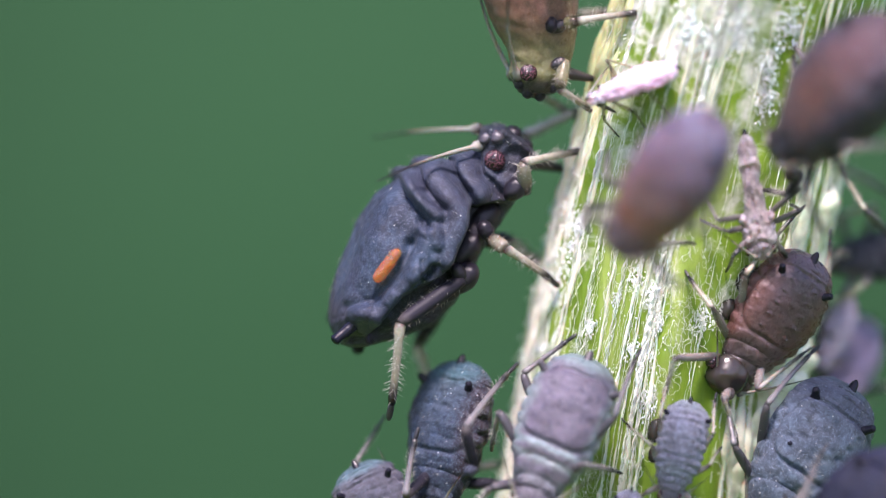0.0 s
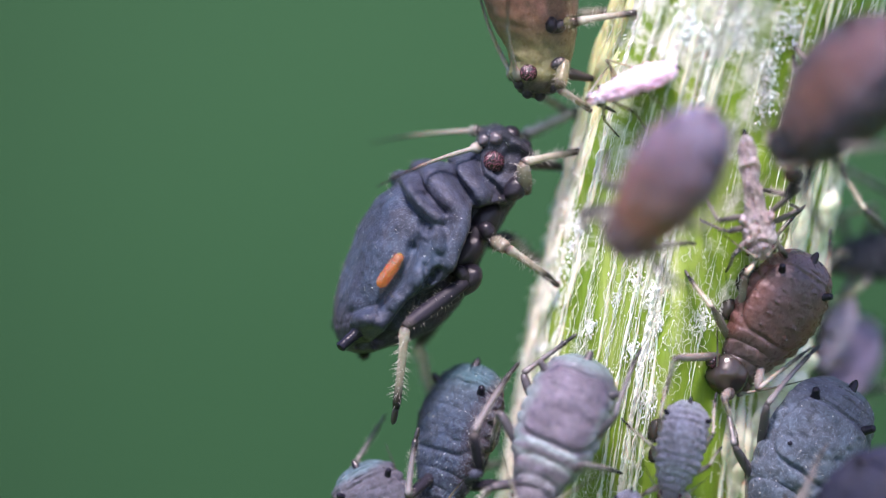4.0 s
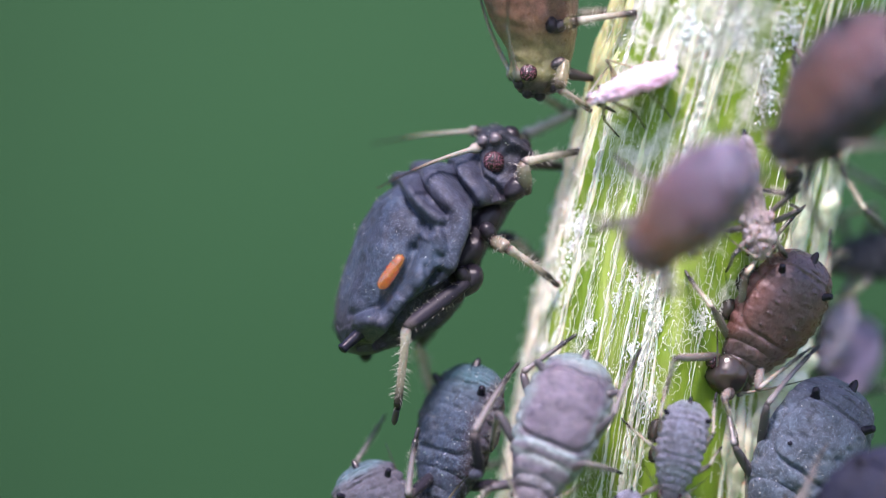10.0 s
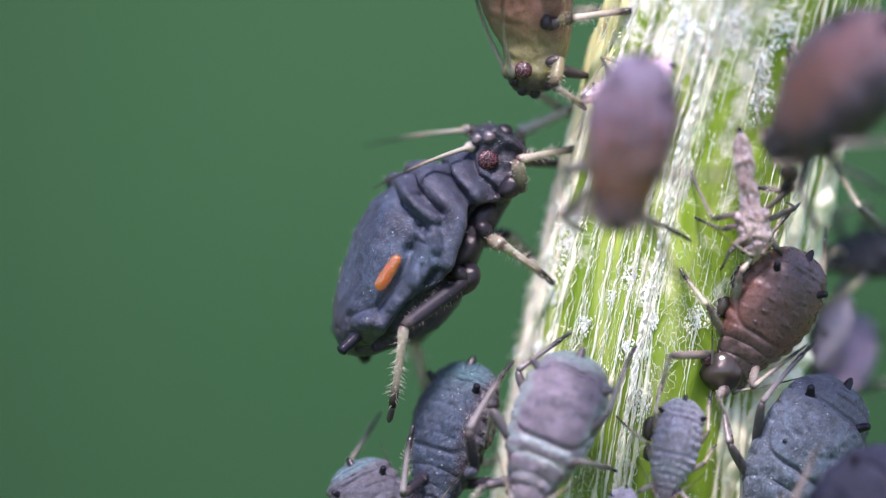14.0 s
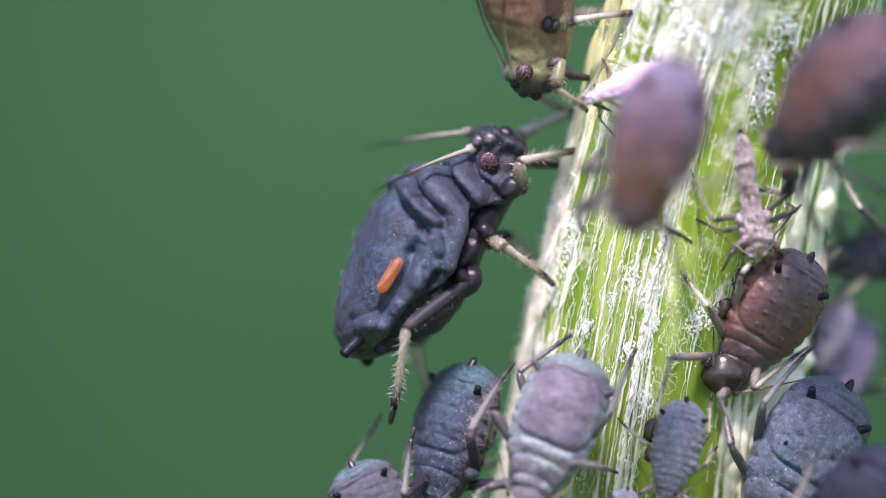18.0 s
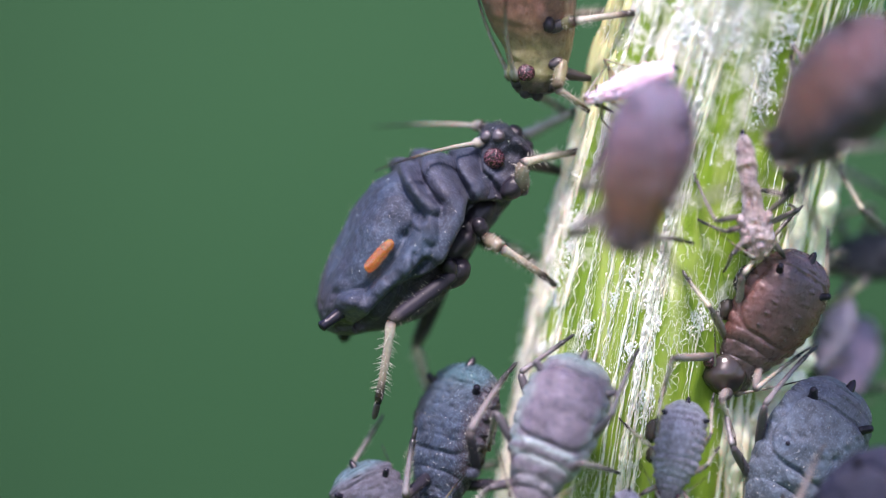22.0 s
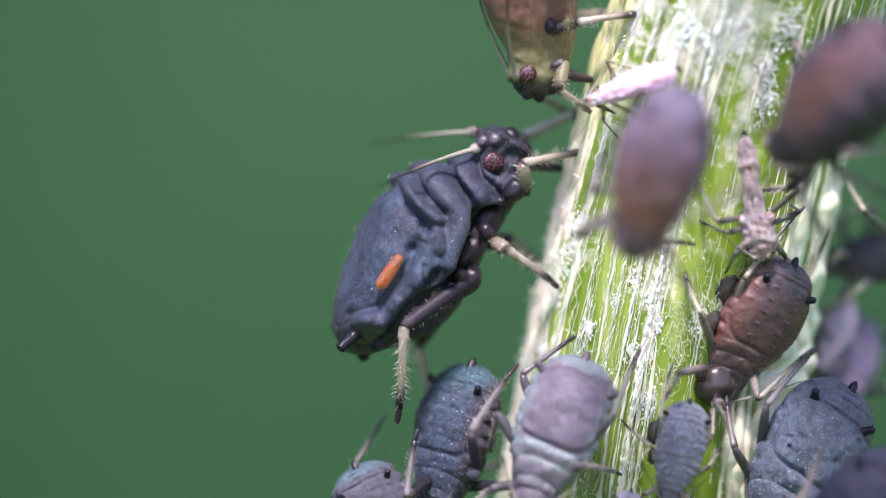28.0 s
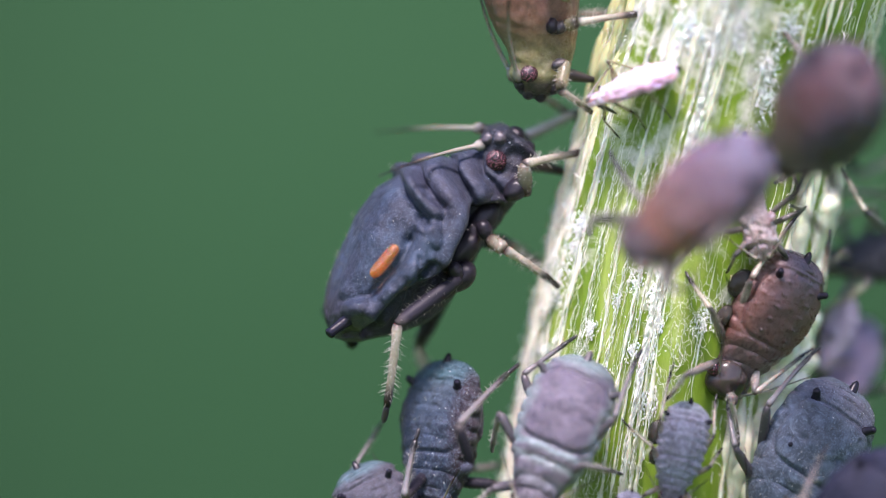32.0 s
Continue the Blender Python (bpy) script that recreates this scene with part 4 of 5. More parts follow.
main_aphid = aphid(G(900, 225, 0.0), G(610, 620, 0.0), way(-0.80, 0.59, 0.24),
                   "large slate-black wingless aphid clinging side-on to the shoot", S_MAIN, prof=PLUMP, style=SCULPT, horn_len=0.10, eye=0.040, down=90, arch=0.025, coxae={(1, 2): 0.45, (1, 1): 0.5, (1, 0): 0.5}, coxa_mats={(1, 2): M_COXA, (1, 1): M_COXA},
                   lumps=[(G(826, 450, -0.14), 0.052, 1.9), (G(830, 496, -0.22), 0.048, 1.4), (G(858, 392, -0.08), 0.050, 1.7), (G(842, 418, -0.10), 0.044, 1.5), (G(806, 520, -0.20), 0.036, 1.5), (G(656, 580, -0.30), 0.050, 1.2), (G(912, 334, -0.24), 0.042, 1.2), (G(876, 246, -0.20), 0.027, 1.0, M_FEMUR_GREY, "antenna_socket", "glossy grey socket"), (G(855, 249, -0.20), 0.021, 1.2, M_FEMUR_GREY, "antenna_socket", "glossy grey socket"), (G(900, 244, -0.06), 0.038, 1.3), (G(924, 264, -0.04), 0.032, 1.3)], slim={(1, 0): 0.92, (1, 1): 0.95}, specks=130, tibias={(-1, 0): M_BRISTLE}, femurs={(1, 0): M_FEMUR_FORE, (1, 1): M_FEMUR_FORE, (-1, 0): M_FEMUR_PALE},
                   joints={(1, 2): (G(826, 500, -0.38), G(719, 580, -0.62), G(700, 752, -0.35)),
                           (1, 1): (G(872, 425, -0.25), G(898, 440, -0.42), G(990, 505, -0.05)),
                           (1, 0): (G(931, 341, -0.22), G(925, 288, -0.40), G(1056, 262, 0.10)),
                           (-1, 0): (G(915, 280, 0.25), G(928, 238, 0.5), G(1030, 192, 0.55)),
                           (-1, 1): (G(862, 430, 0.25), G(905, 420, 0.5), G(960, 470, 0.75)),
                           (-1, 2): (G(815, 500, 0.35), G(740, 610, 0.7), G(775, 735, 0.75))},
                   feelers={-1: G(668, 333, -1.0), 1: G(655, 256, 0.9)}, bristles=16, thick=1.10, seed=3, beak=(G(925, 285, 0.05), G(1016, 299, 0.45)), femur=M_FEMUR, tibia=M_TIBIA)

# brown aphid above it, head down
S_AMBER = cuticle("skin_amber", 0.0022, (0.12, 0.06, 0.042), (0.07, 0.034, 0.027),
                  [(0.0, (0.012, 0.01, 0.013), 1.0), (0.06, (0.02, 0.016, 0.016), 1.0), (0.10, (0.15, 0.155, 0.062), 0.9), (0.2, (0.16, 0.15, 0.07), 0.8), (0.28, (0.16, 0.10, 0.065), 0.7), (0.40, (0.14, 0.064, 0.053), 0.7), (1.0, (0.10, 0.045, 0.04), 0.3)],
                  powder=(0.35, 0.28, 0.24), dust=0.12, rough=0.3, glow=0.35, grain=0.5)
upper_aphid = aphid(G(934, 174, -0.2), G(930, -275, -0.25), way(-0.98, 0.0, 0.12), "amber-brown aphid hanging head down beside the shoot", S_AMBER,
                    prof=SIDE, style=PLAIN, femur=M_FEMUR_PALE, tibia=M_TIBIA,
                    joints={(1, 0): (G(1000, 108, -0.5), G(990, 158, -0.6), G(1052, 200, -0.15)), (1, 1): (G(1000, 42, -0.5), G(1022, 38, -0.6), G(1148, 20, -0.68))},
                    feelers={1: G(908, -60, -1.35), -1: G(838, -60, -0.1)}, seed=5, away=-0.3, coxae={(1, 0): 0.42, (1, 1): 0.45},
                    lumps=[(G(920, 148, -0.30), 0.026, 1.0), (G(934, 162, -0.28), 0.026, 1.2), (G(956, 166, -0.26), 0.026, 1.3), (G(978, 156, -0.30), 0.020, 1.2), (G(976, 45, -0.55), 0.026, 1.3)])

# plum-grey aphid close to the lens, swinging on its snout
S_PLUM = cuticle("skin_plum", 0.0017, (0.112, 0.098, 0.150), (0.075, 0.063, 0.098),
                 [(0.0, (0.035, 0.025, 0.03), 0.9), (0.13, (0.09, 0.058, 0.062), 0.85), (0.28, (0.22, 0.095, 0.060), 0.85), (0.44, (0.20, 0.10, 0.085), 0.65), (0.66, (0.14, 0.07, 0.10), 0.4), (0.85, (0.125, 0.12, 0.19), 0.6), (1.0, (0.09, 0.085, 0.13), 0.7)],
                 powder=(0.18, 0.16, 0.23), dust=0.25, rough=0.40, spec=0.25, glow=0.8, deep=0.0007, edge=((0.11, 0.10, 0.17), 0.5, 0.17, 0.27))
plum_aphid = aphid(G(1104, 447, -2.4), G(1243, 190, -3.2), way(0.1, 0.5, 0.85), "plum-grey aphid with its head down at the shoot", S_PLUM, prof=STOUT, style=PLAIN, seed=7,
                   femur=M_TIBIA_DUSKY, snap=2.0,
                   joints={(-1, 1): (None, G(1082, 362, -1.7), G(1040, 414, -0.95)), (1, 1): (None, G(1212, 405, -1.7), G(1230, 428, -0.8)), (-1, 2): (None, G(1110, 300, -1.9), G(1075, 268, -1.1))})

# red-brown aphid close to the lens
S_RUSSET = cuticle("skin_russet", 0.0019, (0.070, 0.047, 0.060), (0.042, 0.027, 0.038),
                   [(0.0, (0.012, 0.012, 0.014), 1.0), (0.16, (0.014, 0.013, 0.016), 1.0), (0.24, (0.08, 0.048, 0.048), 0.8), (0.40, (0.125, 0.056, 0.032), 0.7), (0.6, (0.10, 0.045, 0.032), 0.65), (0.75, (0.08, 0.028, 0.032), 0.6), (1.0, (0.05, 0.036, 0.055), 0.7)],
                   powder=(0.15, 0.12, 0.16), dust=0.1, rough=0.36, spec=0.22, glow=0.7, deep=0.0007, edge=((0.040, 0.033, 0.050), 1.0, 0.06, 0.18))
russet_aphid = aphid(G(1368, 285, -1.7), G(1600, 60, -2.5), way(-0.35, 0.35, 0.87), "russet-brown aphid with a black head facing down the shoot", S_RUSSET, prof=BROAD, style=PLAIN, seed=9, snap=1.2,
                     joints={(-1, 2): (None, G(1432, 118, -1.0), G(1352, 8, -0.45)), (-1, 0): (G(1414, 308, -1.1), G(1394, 345, -0.85), G(1350, 336, -0.62))})

# aphids on the shoot below, all head down
M_SKULL, *_ = glossy_plain("skull_olive", (0.036, 0.028, 0.026), 0.22, 0.1)
S_BROWN = cuticle("skin_brown", 0.00135, (0.070, 0.044, 0.056), (0.042, 0.026, 0.038),
                  [(0.0, (0.04, 0.03, 0.026), 0.8), (0.13, (0.07, 0.055, 0.045), 0.6), (0.2, (0.08, 0.068, 0.064), 0.5), (0.45, (0.10, 0.048, 0.040), 0.5), (0.7, (0.085, 0.040, 0.040), 0.4), (1.0, (0.05, 0.042, 0.055), 0.5)],
                  powder=(0.20, 0.17, 0.19), dust=0.08, rough=0.28, glow=0.25, grain=0.3, glint=0.25, edge=((0.13, 0.05, 0.035), 0.55, 0.12, 0.24))
brown_aphid = aphid(G(1280, 692, -0.25), G(1440, 453, -0.35), way(0.50, 0.25, 0.84), "glossy warm-brown aphid with a dark rounded head", S_BROWN, prof=HEADY, style=WARTY, seed=11, eye=0, dot_mat=S_BROWN, femur=M_FEMUR_SMOKE, tibia=M_TIBIA,
                    lumps=[(G(1286, 664, -0.32), 0.130, 1.05, M_SKULL, "head_capsule", "dark olive-brown head capsule"), (G(1260, 642, -0.41), 0.038, 1.1, M_EYE, "eye", "dark red faceted eye"), (G(1288, 548, -0.40), 0.056, 1.3, M_HIP, "coxa", "smoky translucent hip"), (G(1318, 494, -0.38), 0.070, 1.4, M_HIP, "coxa", "smoky translucent hip")], warts_pits=[(0.48 + 0.085 * i, 1.20, 0.009 - 0.0008 * i) for i in range(5)] + [(0.46 + 0.09 * i, 0.62, 0.006) for i in range(4)],
                    joints={(-1, 2): (None, G(1318, 488, -0.7), G(1422, 362, -0.35)), (-1, 1): (None, G(1262, 546, -0.8), G(1211, 480, -0.6)), (-1, 0): (None, G(1194, 634, -0.9), G(1172, 714, -0.62)),
                            (1, 0): (G(1290, 690, -0.4), G(1281, 708, -0.7), G(1308, 790, -0.35)), (1, 2): (None, G(1340, 690, -0.5), G(1440, 612, 0.0)), (1, 1): (None, G(1462, 540, 0.05), G(1470, 402, 0.10))})

S_BLUE = cuticle("skin_blue", 0.0018, (0.048, 0.080, 0.124), (0.024, 0.038, 0.064),
                 [(0.0, (0.05, 0.055, 0.07), 0.5), (0.5, (0.09, 0.11, 0.14), 0.1), (0.86, (0.10, 0.075, 0.09), 0.5), (0.93, (0.09, 0.135, 0.155), 0.7), (1.0, (0.07, 0.10, 0.12), 0.6)],
                 powder=(0.40, 0.50, 0.66), dust=0.30, rough=0.30, sheen=0.04, spec=0.3, glint=0.4, relief=16e-6)
# black beads stand in for the shade of two pits on its back
blue_aphid = aphid(G(1330, 960, -0.45), G(1507, 682, -0.25), way(0.40, 0.22, 0.90), "dusty blue-grey aphid with dark pipes at its tail", S_BLUE, prof=BLUNT, style=BLUISH, seed=13, down=60, warts_pits=[(0.535, 1.02, 0.014)], dot_mat=M_BLACK, specks=220, femur=M_FEMUR_GREY, tibia=M_TIBIA_GREY,
                   joints={(-1, 2): (G(1345, 800, -0.35), G(1357, 717, -0.7), G(1448, 610, -0.1)), (-1, 1): (None, G(1300, 790, -0.7), G(1285, 700, -0.5))})

S_MINT = cuticle("skin_mint", 0.0015, (0.088, 0.076, 0.116), (0.052, 0.043, 0.070),
                 [(0.0, (0.07, 0.06, 0.07), 0.8), (0.14, (0.10, 0.09, 0.10), 0.4), (0.20, (0.15, 0.17, 0.18), 0.5), (0.26, (0.12, 0.10, 0.12), 0.3), (0.315, (0.19, 0.25, 0.25), 0.8), (0.345, (0.12, 0.09, 0.12), 0.5), (0.385, (0.21, 0.29, 0.30), 0.9),
                  (0.43, (0.12, 0.09, 0.13), 0.3), (0.84, (0.12, 0.09, 0.13), 0.2), (0.93, (0.14, 0.21, 0.215), 0.8), (1.0, (0.12, 0.19, 0.20), 0.8)],
                 powder=(0.28, 0.28, 0.34), dust=0.25, rough=0.28, glow=0.15, grain=0.7, sheen=0.05, glint=0.4, edge=((0.17, 0.24, 0.24), 0.8, 0.18, 0.25))
mint_aphid = aphid(G(930, 907, -0.95), G(1038, 629, -0.75), way(-0.05, 0.15, 0.97), "mauve-grey aphid with pale mint bands across its back", S_MINT, prof=TRIM, style=SMOOTH, seed=17, femur=M_FEMUR_GREY, tibia=M_TIBIA_GREY, thick=1.1, horn_a=0.42, horn_mat=M_FEMUR_GREY,
                   joints={(-1, 2): (G(955, 745, -0.6), G(924, 660, -0.62), G(1020, 592, -0.60)), (-1, 1): (G(915, 790, -0.8), G(881, 730, -0.85), G(868, 800, -0.3)), (1, 2): (None, G(1084, 738, -1.1), G(1132, 615, -0.68)), (1, 1): (None, G(1030, 820, -1.1), G(1100, 836, -0.66))})

S_NYMPH = cuticle("skin_nymph", 0.0009, (0.23, 0.245, 0.33), (0.15, 0.145, 0.20),
                  [(0.0, (0.045, 0.030, 0.032), 0.9), (0.18, (0.07, 0.06, 0.07), 0.6), (0.27, (0.1, 0.1, 0.12), 0.3), (0.33, (0.15, 0.19, 0.20), 0.6), (0.45, (0.20, 0.18, 0.23), 0.3), (0.9, (0.16, 0.17, 0.22), 0.3), (1.0, (0.11, 0.15, 0.155), 0.6)],
                  powder=(0.28, 0.32, 0.38), dust=0.35, rough=0.28, sheen=0.2, edge=((0.10, 0.05, 0.06), 0.4, 0.2, 0.27))
nymph_aphid = aphid(G(1182, 895, -0.75), G(1222, 708, -0.72), way(0.02, 0.1, 0.97), "small ringed grey nymph on the green shoot", S_NYMPH, prof=SPARE, style=RINGED, seed=19, femur=M_FEMUR_SMOKE, tibia=M_TIBIA, warts_pits=[(0.28 + 0.085 * i, 1.15, 0.012) for i in range(7)], dot_mat=S_NYMPH, eye=0.05, horn_a=0.5,
                    lumps=[(G(1160, 764, -0.66), 0.075, 1.6, M_HIP, "coxa", "smoky translucent hip"), (G(1158, 806, -0.68), 0.06, 1.4, M_HIP, "coxa", "smoky translucent hip")],
                    joints={(-1, 2): (None, G(1168, 740, -0.85), G(1190, 640, -0.65)), (-1, 1): (None, G(1155, 790, -0.85), G(1098, 741, -0.66)), (1, 1): (None, G(1255, 825, -0.8), G(1277, 790, -0.55)), (1, 2): (None, G(1262, 770, -0.8), G(1266, 695, -0.58))})

tiny_aphid = aphid(G(1092, 985, -0.85), G(1118, 866, -0.85), way(0.02, 0.1, 0.97), "tiny blue-grey nymph low on the shoot", S_NYMPH, prof=SPARE, style=RINGED, seed=61, horn_a=0.5)

S_INK = cuticle("skin_ink", 0.0014, (0.018, 0.036, 0.076), (0.009, 0.014, 0.034),
                [(0.0, (0.04, 0.03, 0.035), 0.5), (0.6, (0.06, 0.07, 0.09), 0.2), (0.85, (0.05, 0.07, 0.085), 0.5), (0.95, (0.04, 0.095, 0.11), 0.8), (1.0, (0.03, 0.07, 0.085), 0.8)],
                powder=(0.36, 0.50, 0.66), dust=0.27, rough=0.28, sheen=0.0, spec=0.14, glint=0.10, edge=((0.022, 0.010, 0.014), 0.9, 0.15, 0.23))
ink_aphid = aphid(G(760, 925, -0.05), G(850, 645, 0.05), way(-0.62, 0.2, 0.75), "blue-black aphid with glossy pipes at the edge of the shoot", S_INK, prof=BLUNT, style=DUSTY, seed=23, down=50, specks=200, thick=1.3, tibia=M_TIBIA_GREY,
                  joints={(1, 2): (G(850, 838, -0.75), G(838, 766, -0.98), G(914, 642, -0.25)), (-1, 2): (None, G(722, 880, -0.55), G(738, 757, -0.5))})

S_CORNER = cuticle("skin_teal", 0.0013, (0.040, 0.045, 0.072), (0.022, 0.024, 0.040),
                   [(0.0, (0.05, 0.05, 0.06), 0.4), (0.7, (0.06, 0.05, 0.066), 0.4), (0.80, (0.055, 0.042, 0.05), 0.5), (0.86, (0.07, 0.065, 0.08), 0.5), (0.90, (0.06, 0.12, 0.14), 0.8), (1.0, (0.04, 0.08, 0.09), 0.7)], powder=(0.22, 0.31, 0.44), dust=0.25, rough=0.32, sheen=0.03)
corner_aphid = aphid(G(740, 1045, -0.1), G(628, 822, -0.05), way(-0.15, 0.35, 0.9), "teal-tailed grey aphid low on the shoot", S_CORNER, prof=BLUNT, style=DUSTY, seed=29, down=60, specks=60, joints={(-1, 2): (None, G(618, 838, 0.1), G(682, 735, 0.3))})

S_DUSK = cuticle("skin_dusk", 0.0016, (0.013, 0.015, 0.032), (0.008, 0.009, 0.019), [(0, (0.012, 0.013, 0.022), 0.4), (1, (0.018, 0.021, 0.046), 0.4)], powder=(0.06, 0.06, 0.10), dust=0.1, rough=0.6, spec=0.06)
dusk_aphid = aphid(G(1430, 1060, -1.3), G(1600, 800, -1.7), way(0.0, 0.3, 0.95), "dusky violet aphid near the lens", S_DUSK, seed=31)

S_SOOT = cuticle("skin_soot", 0.0016, (0.022, 0.026, 0.034), (0.010, 0.012, 0.018), [], powder=(0.12, 0.14, 0.17), dust=0.2, rough=0.35, spec=0.2)
soot_aphid = aphid(G(1440, 465, 1.25), G(1700, 440, 1.5), way(0.1, 0.6, 0.75), "soot-black aphid on the far side of the shoot", S_SOOT, prof=SLIM, seed=37, tibia=M_TIBIA, femur=M_FEMUR_GREY, joints={(-1, 0): (G(1580, 420, 1.0), G(1532, 374, 0.05), G(1484, 288, 0.15)), (1, 0): (G(1500, 455, 0.9), G(1492, 445, 0.5), G(1462, 468, 0.6))})

S_LILAC = cuticle("skin_lilac", 0.001, (0.50, 0.43, 0.53), (0.38, 0.32, 0.42), [(0, (0.12, 0.10, 0.14), 0.6), (1, (0.42, 0.36, 0.46), 0.4)], powder=(0.45, 0.42, 0.5), dust=0.3, glow=0.3)
S_VIOLET = cuticle("skin_violet", 0.001, (0.21, 0.16, 0.25), (0.13, 0.10, 0.16), [(0, (0.12, 0.09, 0.14), 0.5), (1, (0.38, 0.30, 0.41), 0.4)], powder=(0.3, 0.28, 0.36), dust=0.3, glow=0.2)
violet_aphid = aphid(G(1462, 745, 1.2), G(1540, 565, 1.9), way(0.35, 0.4, 0.8), "dull violet aphid behind the shoot", S_VIOLET, prof=SLIM, seed=41)
lilac_aphid = aphid(G(1450, 655, 1.0), G(1506, 525, 1.3), way(0.5, 0.5, 0.7), "pale lilac nymph behind the shoot", S_LILAC, prof=SLIM, seed=59)

low_aphid = aphid(G(850, 1080, -1.0), G(700, 1010, -2.2), way(-0.3, 0.5, 0.8), "pinkish-grey aphid on the shoot below the others", S_PLUM, seed=43)

# shed skins
S_HUSK = cuticle("husk_white", 0.0008, (0.78, 0.64, 0.73), (0.62, 0.45, 0.55), [], powder=(0.85, 0.8, 0.85), dust=0.2, rough=0.35, glow=0.5, edge=((0.74, 0.50, 0.70), 0.85, 0.07, 0.15))
S_HUSK2 = cuticle("husk_mauve", 0.0009, (0.60, 0.50, 0.53), (0.36, 0.27, 0.30), [], powder=(0.5, 0.46, 0.47), dust=0.2, rough=0.3, glow=0.4, clear=0.3)
husk = aphid(G(1036, 176, -0.74), G(1200, 120, -1.10), way(0.2, 0.8, 0.5), "white crumpled shed skin of a nymph stuck to the shoot", S_HUSK, prof=SLIM, style=HUSK, seed=47,
             femur=M_FEMUR_PALE, tibia=M_FEMUR_PALE, eye=0, horns=False, thick=0.7, group="shed skins", category="shed skin", name="shed_skin", bristles=0)
husk2 = aphid(G(1350, 462, -0.66), G(1318, 238, -0.95), way(-0.1, 0.1, 0.97), "pale mauve shed skin with curled legs on the shoot", S_HUSK2, prof=HUSKY, style=HUSK, seed=53,
              femur=M_TIBIA_DUSKY, tibia=M_TIBIA_DUSKY, horns=False, thick=0.9, group="shed skins", category="shed skin", name="shed_skin", bristles=3)


# the orange egg on the black aphid's flank
def build_egg():
    bm = bmesh.new()
    tube(bm, [(x * 0.000180, 0, 0.000006 * math.cos(x * 1.6)) for x in (-1, -0.97, -0.9, -0.78, -0.6, -0.3, 0, 0.3, 0.6, 0.78, 0.9, 0.97, 1)],
         [r * 0.000057 for r in (0.15, 0.42, 0.68, 0.86, 0.97, 1.0, 1.0, 1.0, 0.97, 0.87, 0.68, 0.42, 0.15)], 20)
    ob = part("orange_egg", bm, M_EGG)
    return tagged(ob, "glossy orange egg stuck to the black aphid's flank", "egg")


egg = build_egg()
EGG_AT = bone(G(692, 481, -0.62), G(712, 452, -0.62), FRONT)


# ---- fibres and wax on the shoot ----
# bundles of threads on the shoot: angle, how many threads, spread
BUNDLES = [(2.92, 10, 0.03), (2.78, 12, 0.03), (2.64, 10, 0.014), (2.47, 26, 0.012), (2.36, 5, 0.010), (2.25, 20, 0.013), (2.19, 8, 0.010), (2.106, 9, 0.008), (2.0, 18, 0.009),
           (1.94, 4, 0.008), (1.885, 20, 0.009), (1.82, 9, 0.009), (1.754, 46, 0.012), (1.72, 26, 0.014), (1.69, 14, 0.012), (1.64, 6, 0.012), (1.54, 5, 0.02), (1.36, 5, 0.03), (1.12, 5, 0.04),
           (0.95, 12, 0.05), (0.75, 18, 0.06), (0.5, 22, 0.07), (0.3, 18, 0.06), (0.12, 14, 0.06)]
# lacy tangles: place on the plan grid and size
LACE = [(1180, 520, 30), (1212, 560, 34), (1242, 515, 26), (1178, 612, 24), (1200, 640, 22), (1148, 690, 26), (1135, 760, 26), (1060, 790, 24), (1040, 840, 20), (1095, 480, 22),
        (1030, 600, 20), (1165, 560, 24), (1235, 450, 22), (1195, 545, 26), (1225, 590, 24), (1175, 660, 24), (1255, 560, 20), (1190, 480, 20), (1110, 850, 22), (1300, 880, 20)]


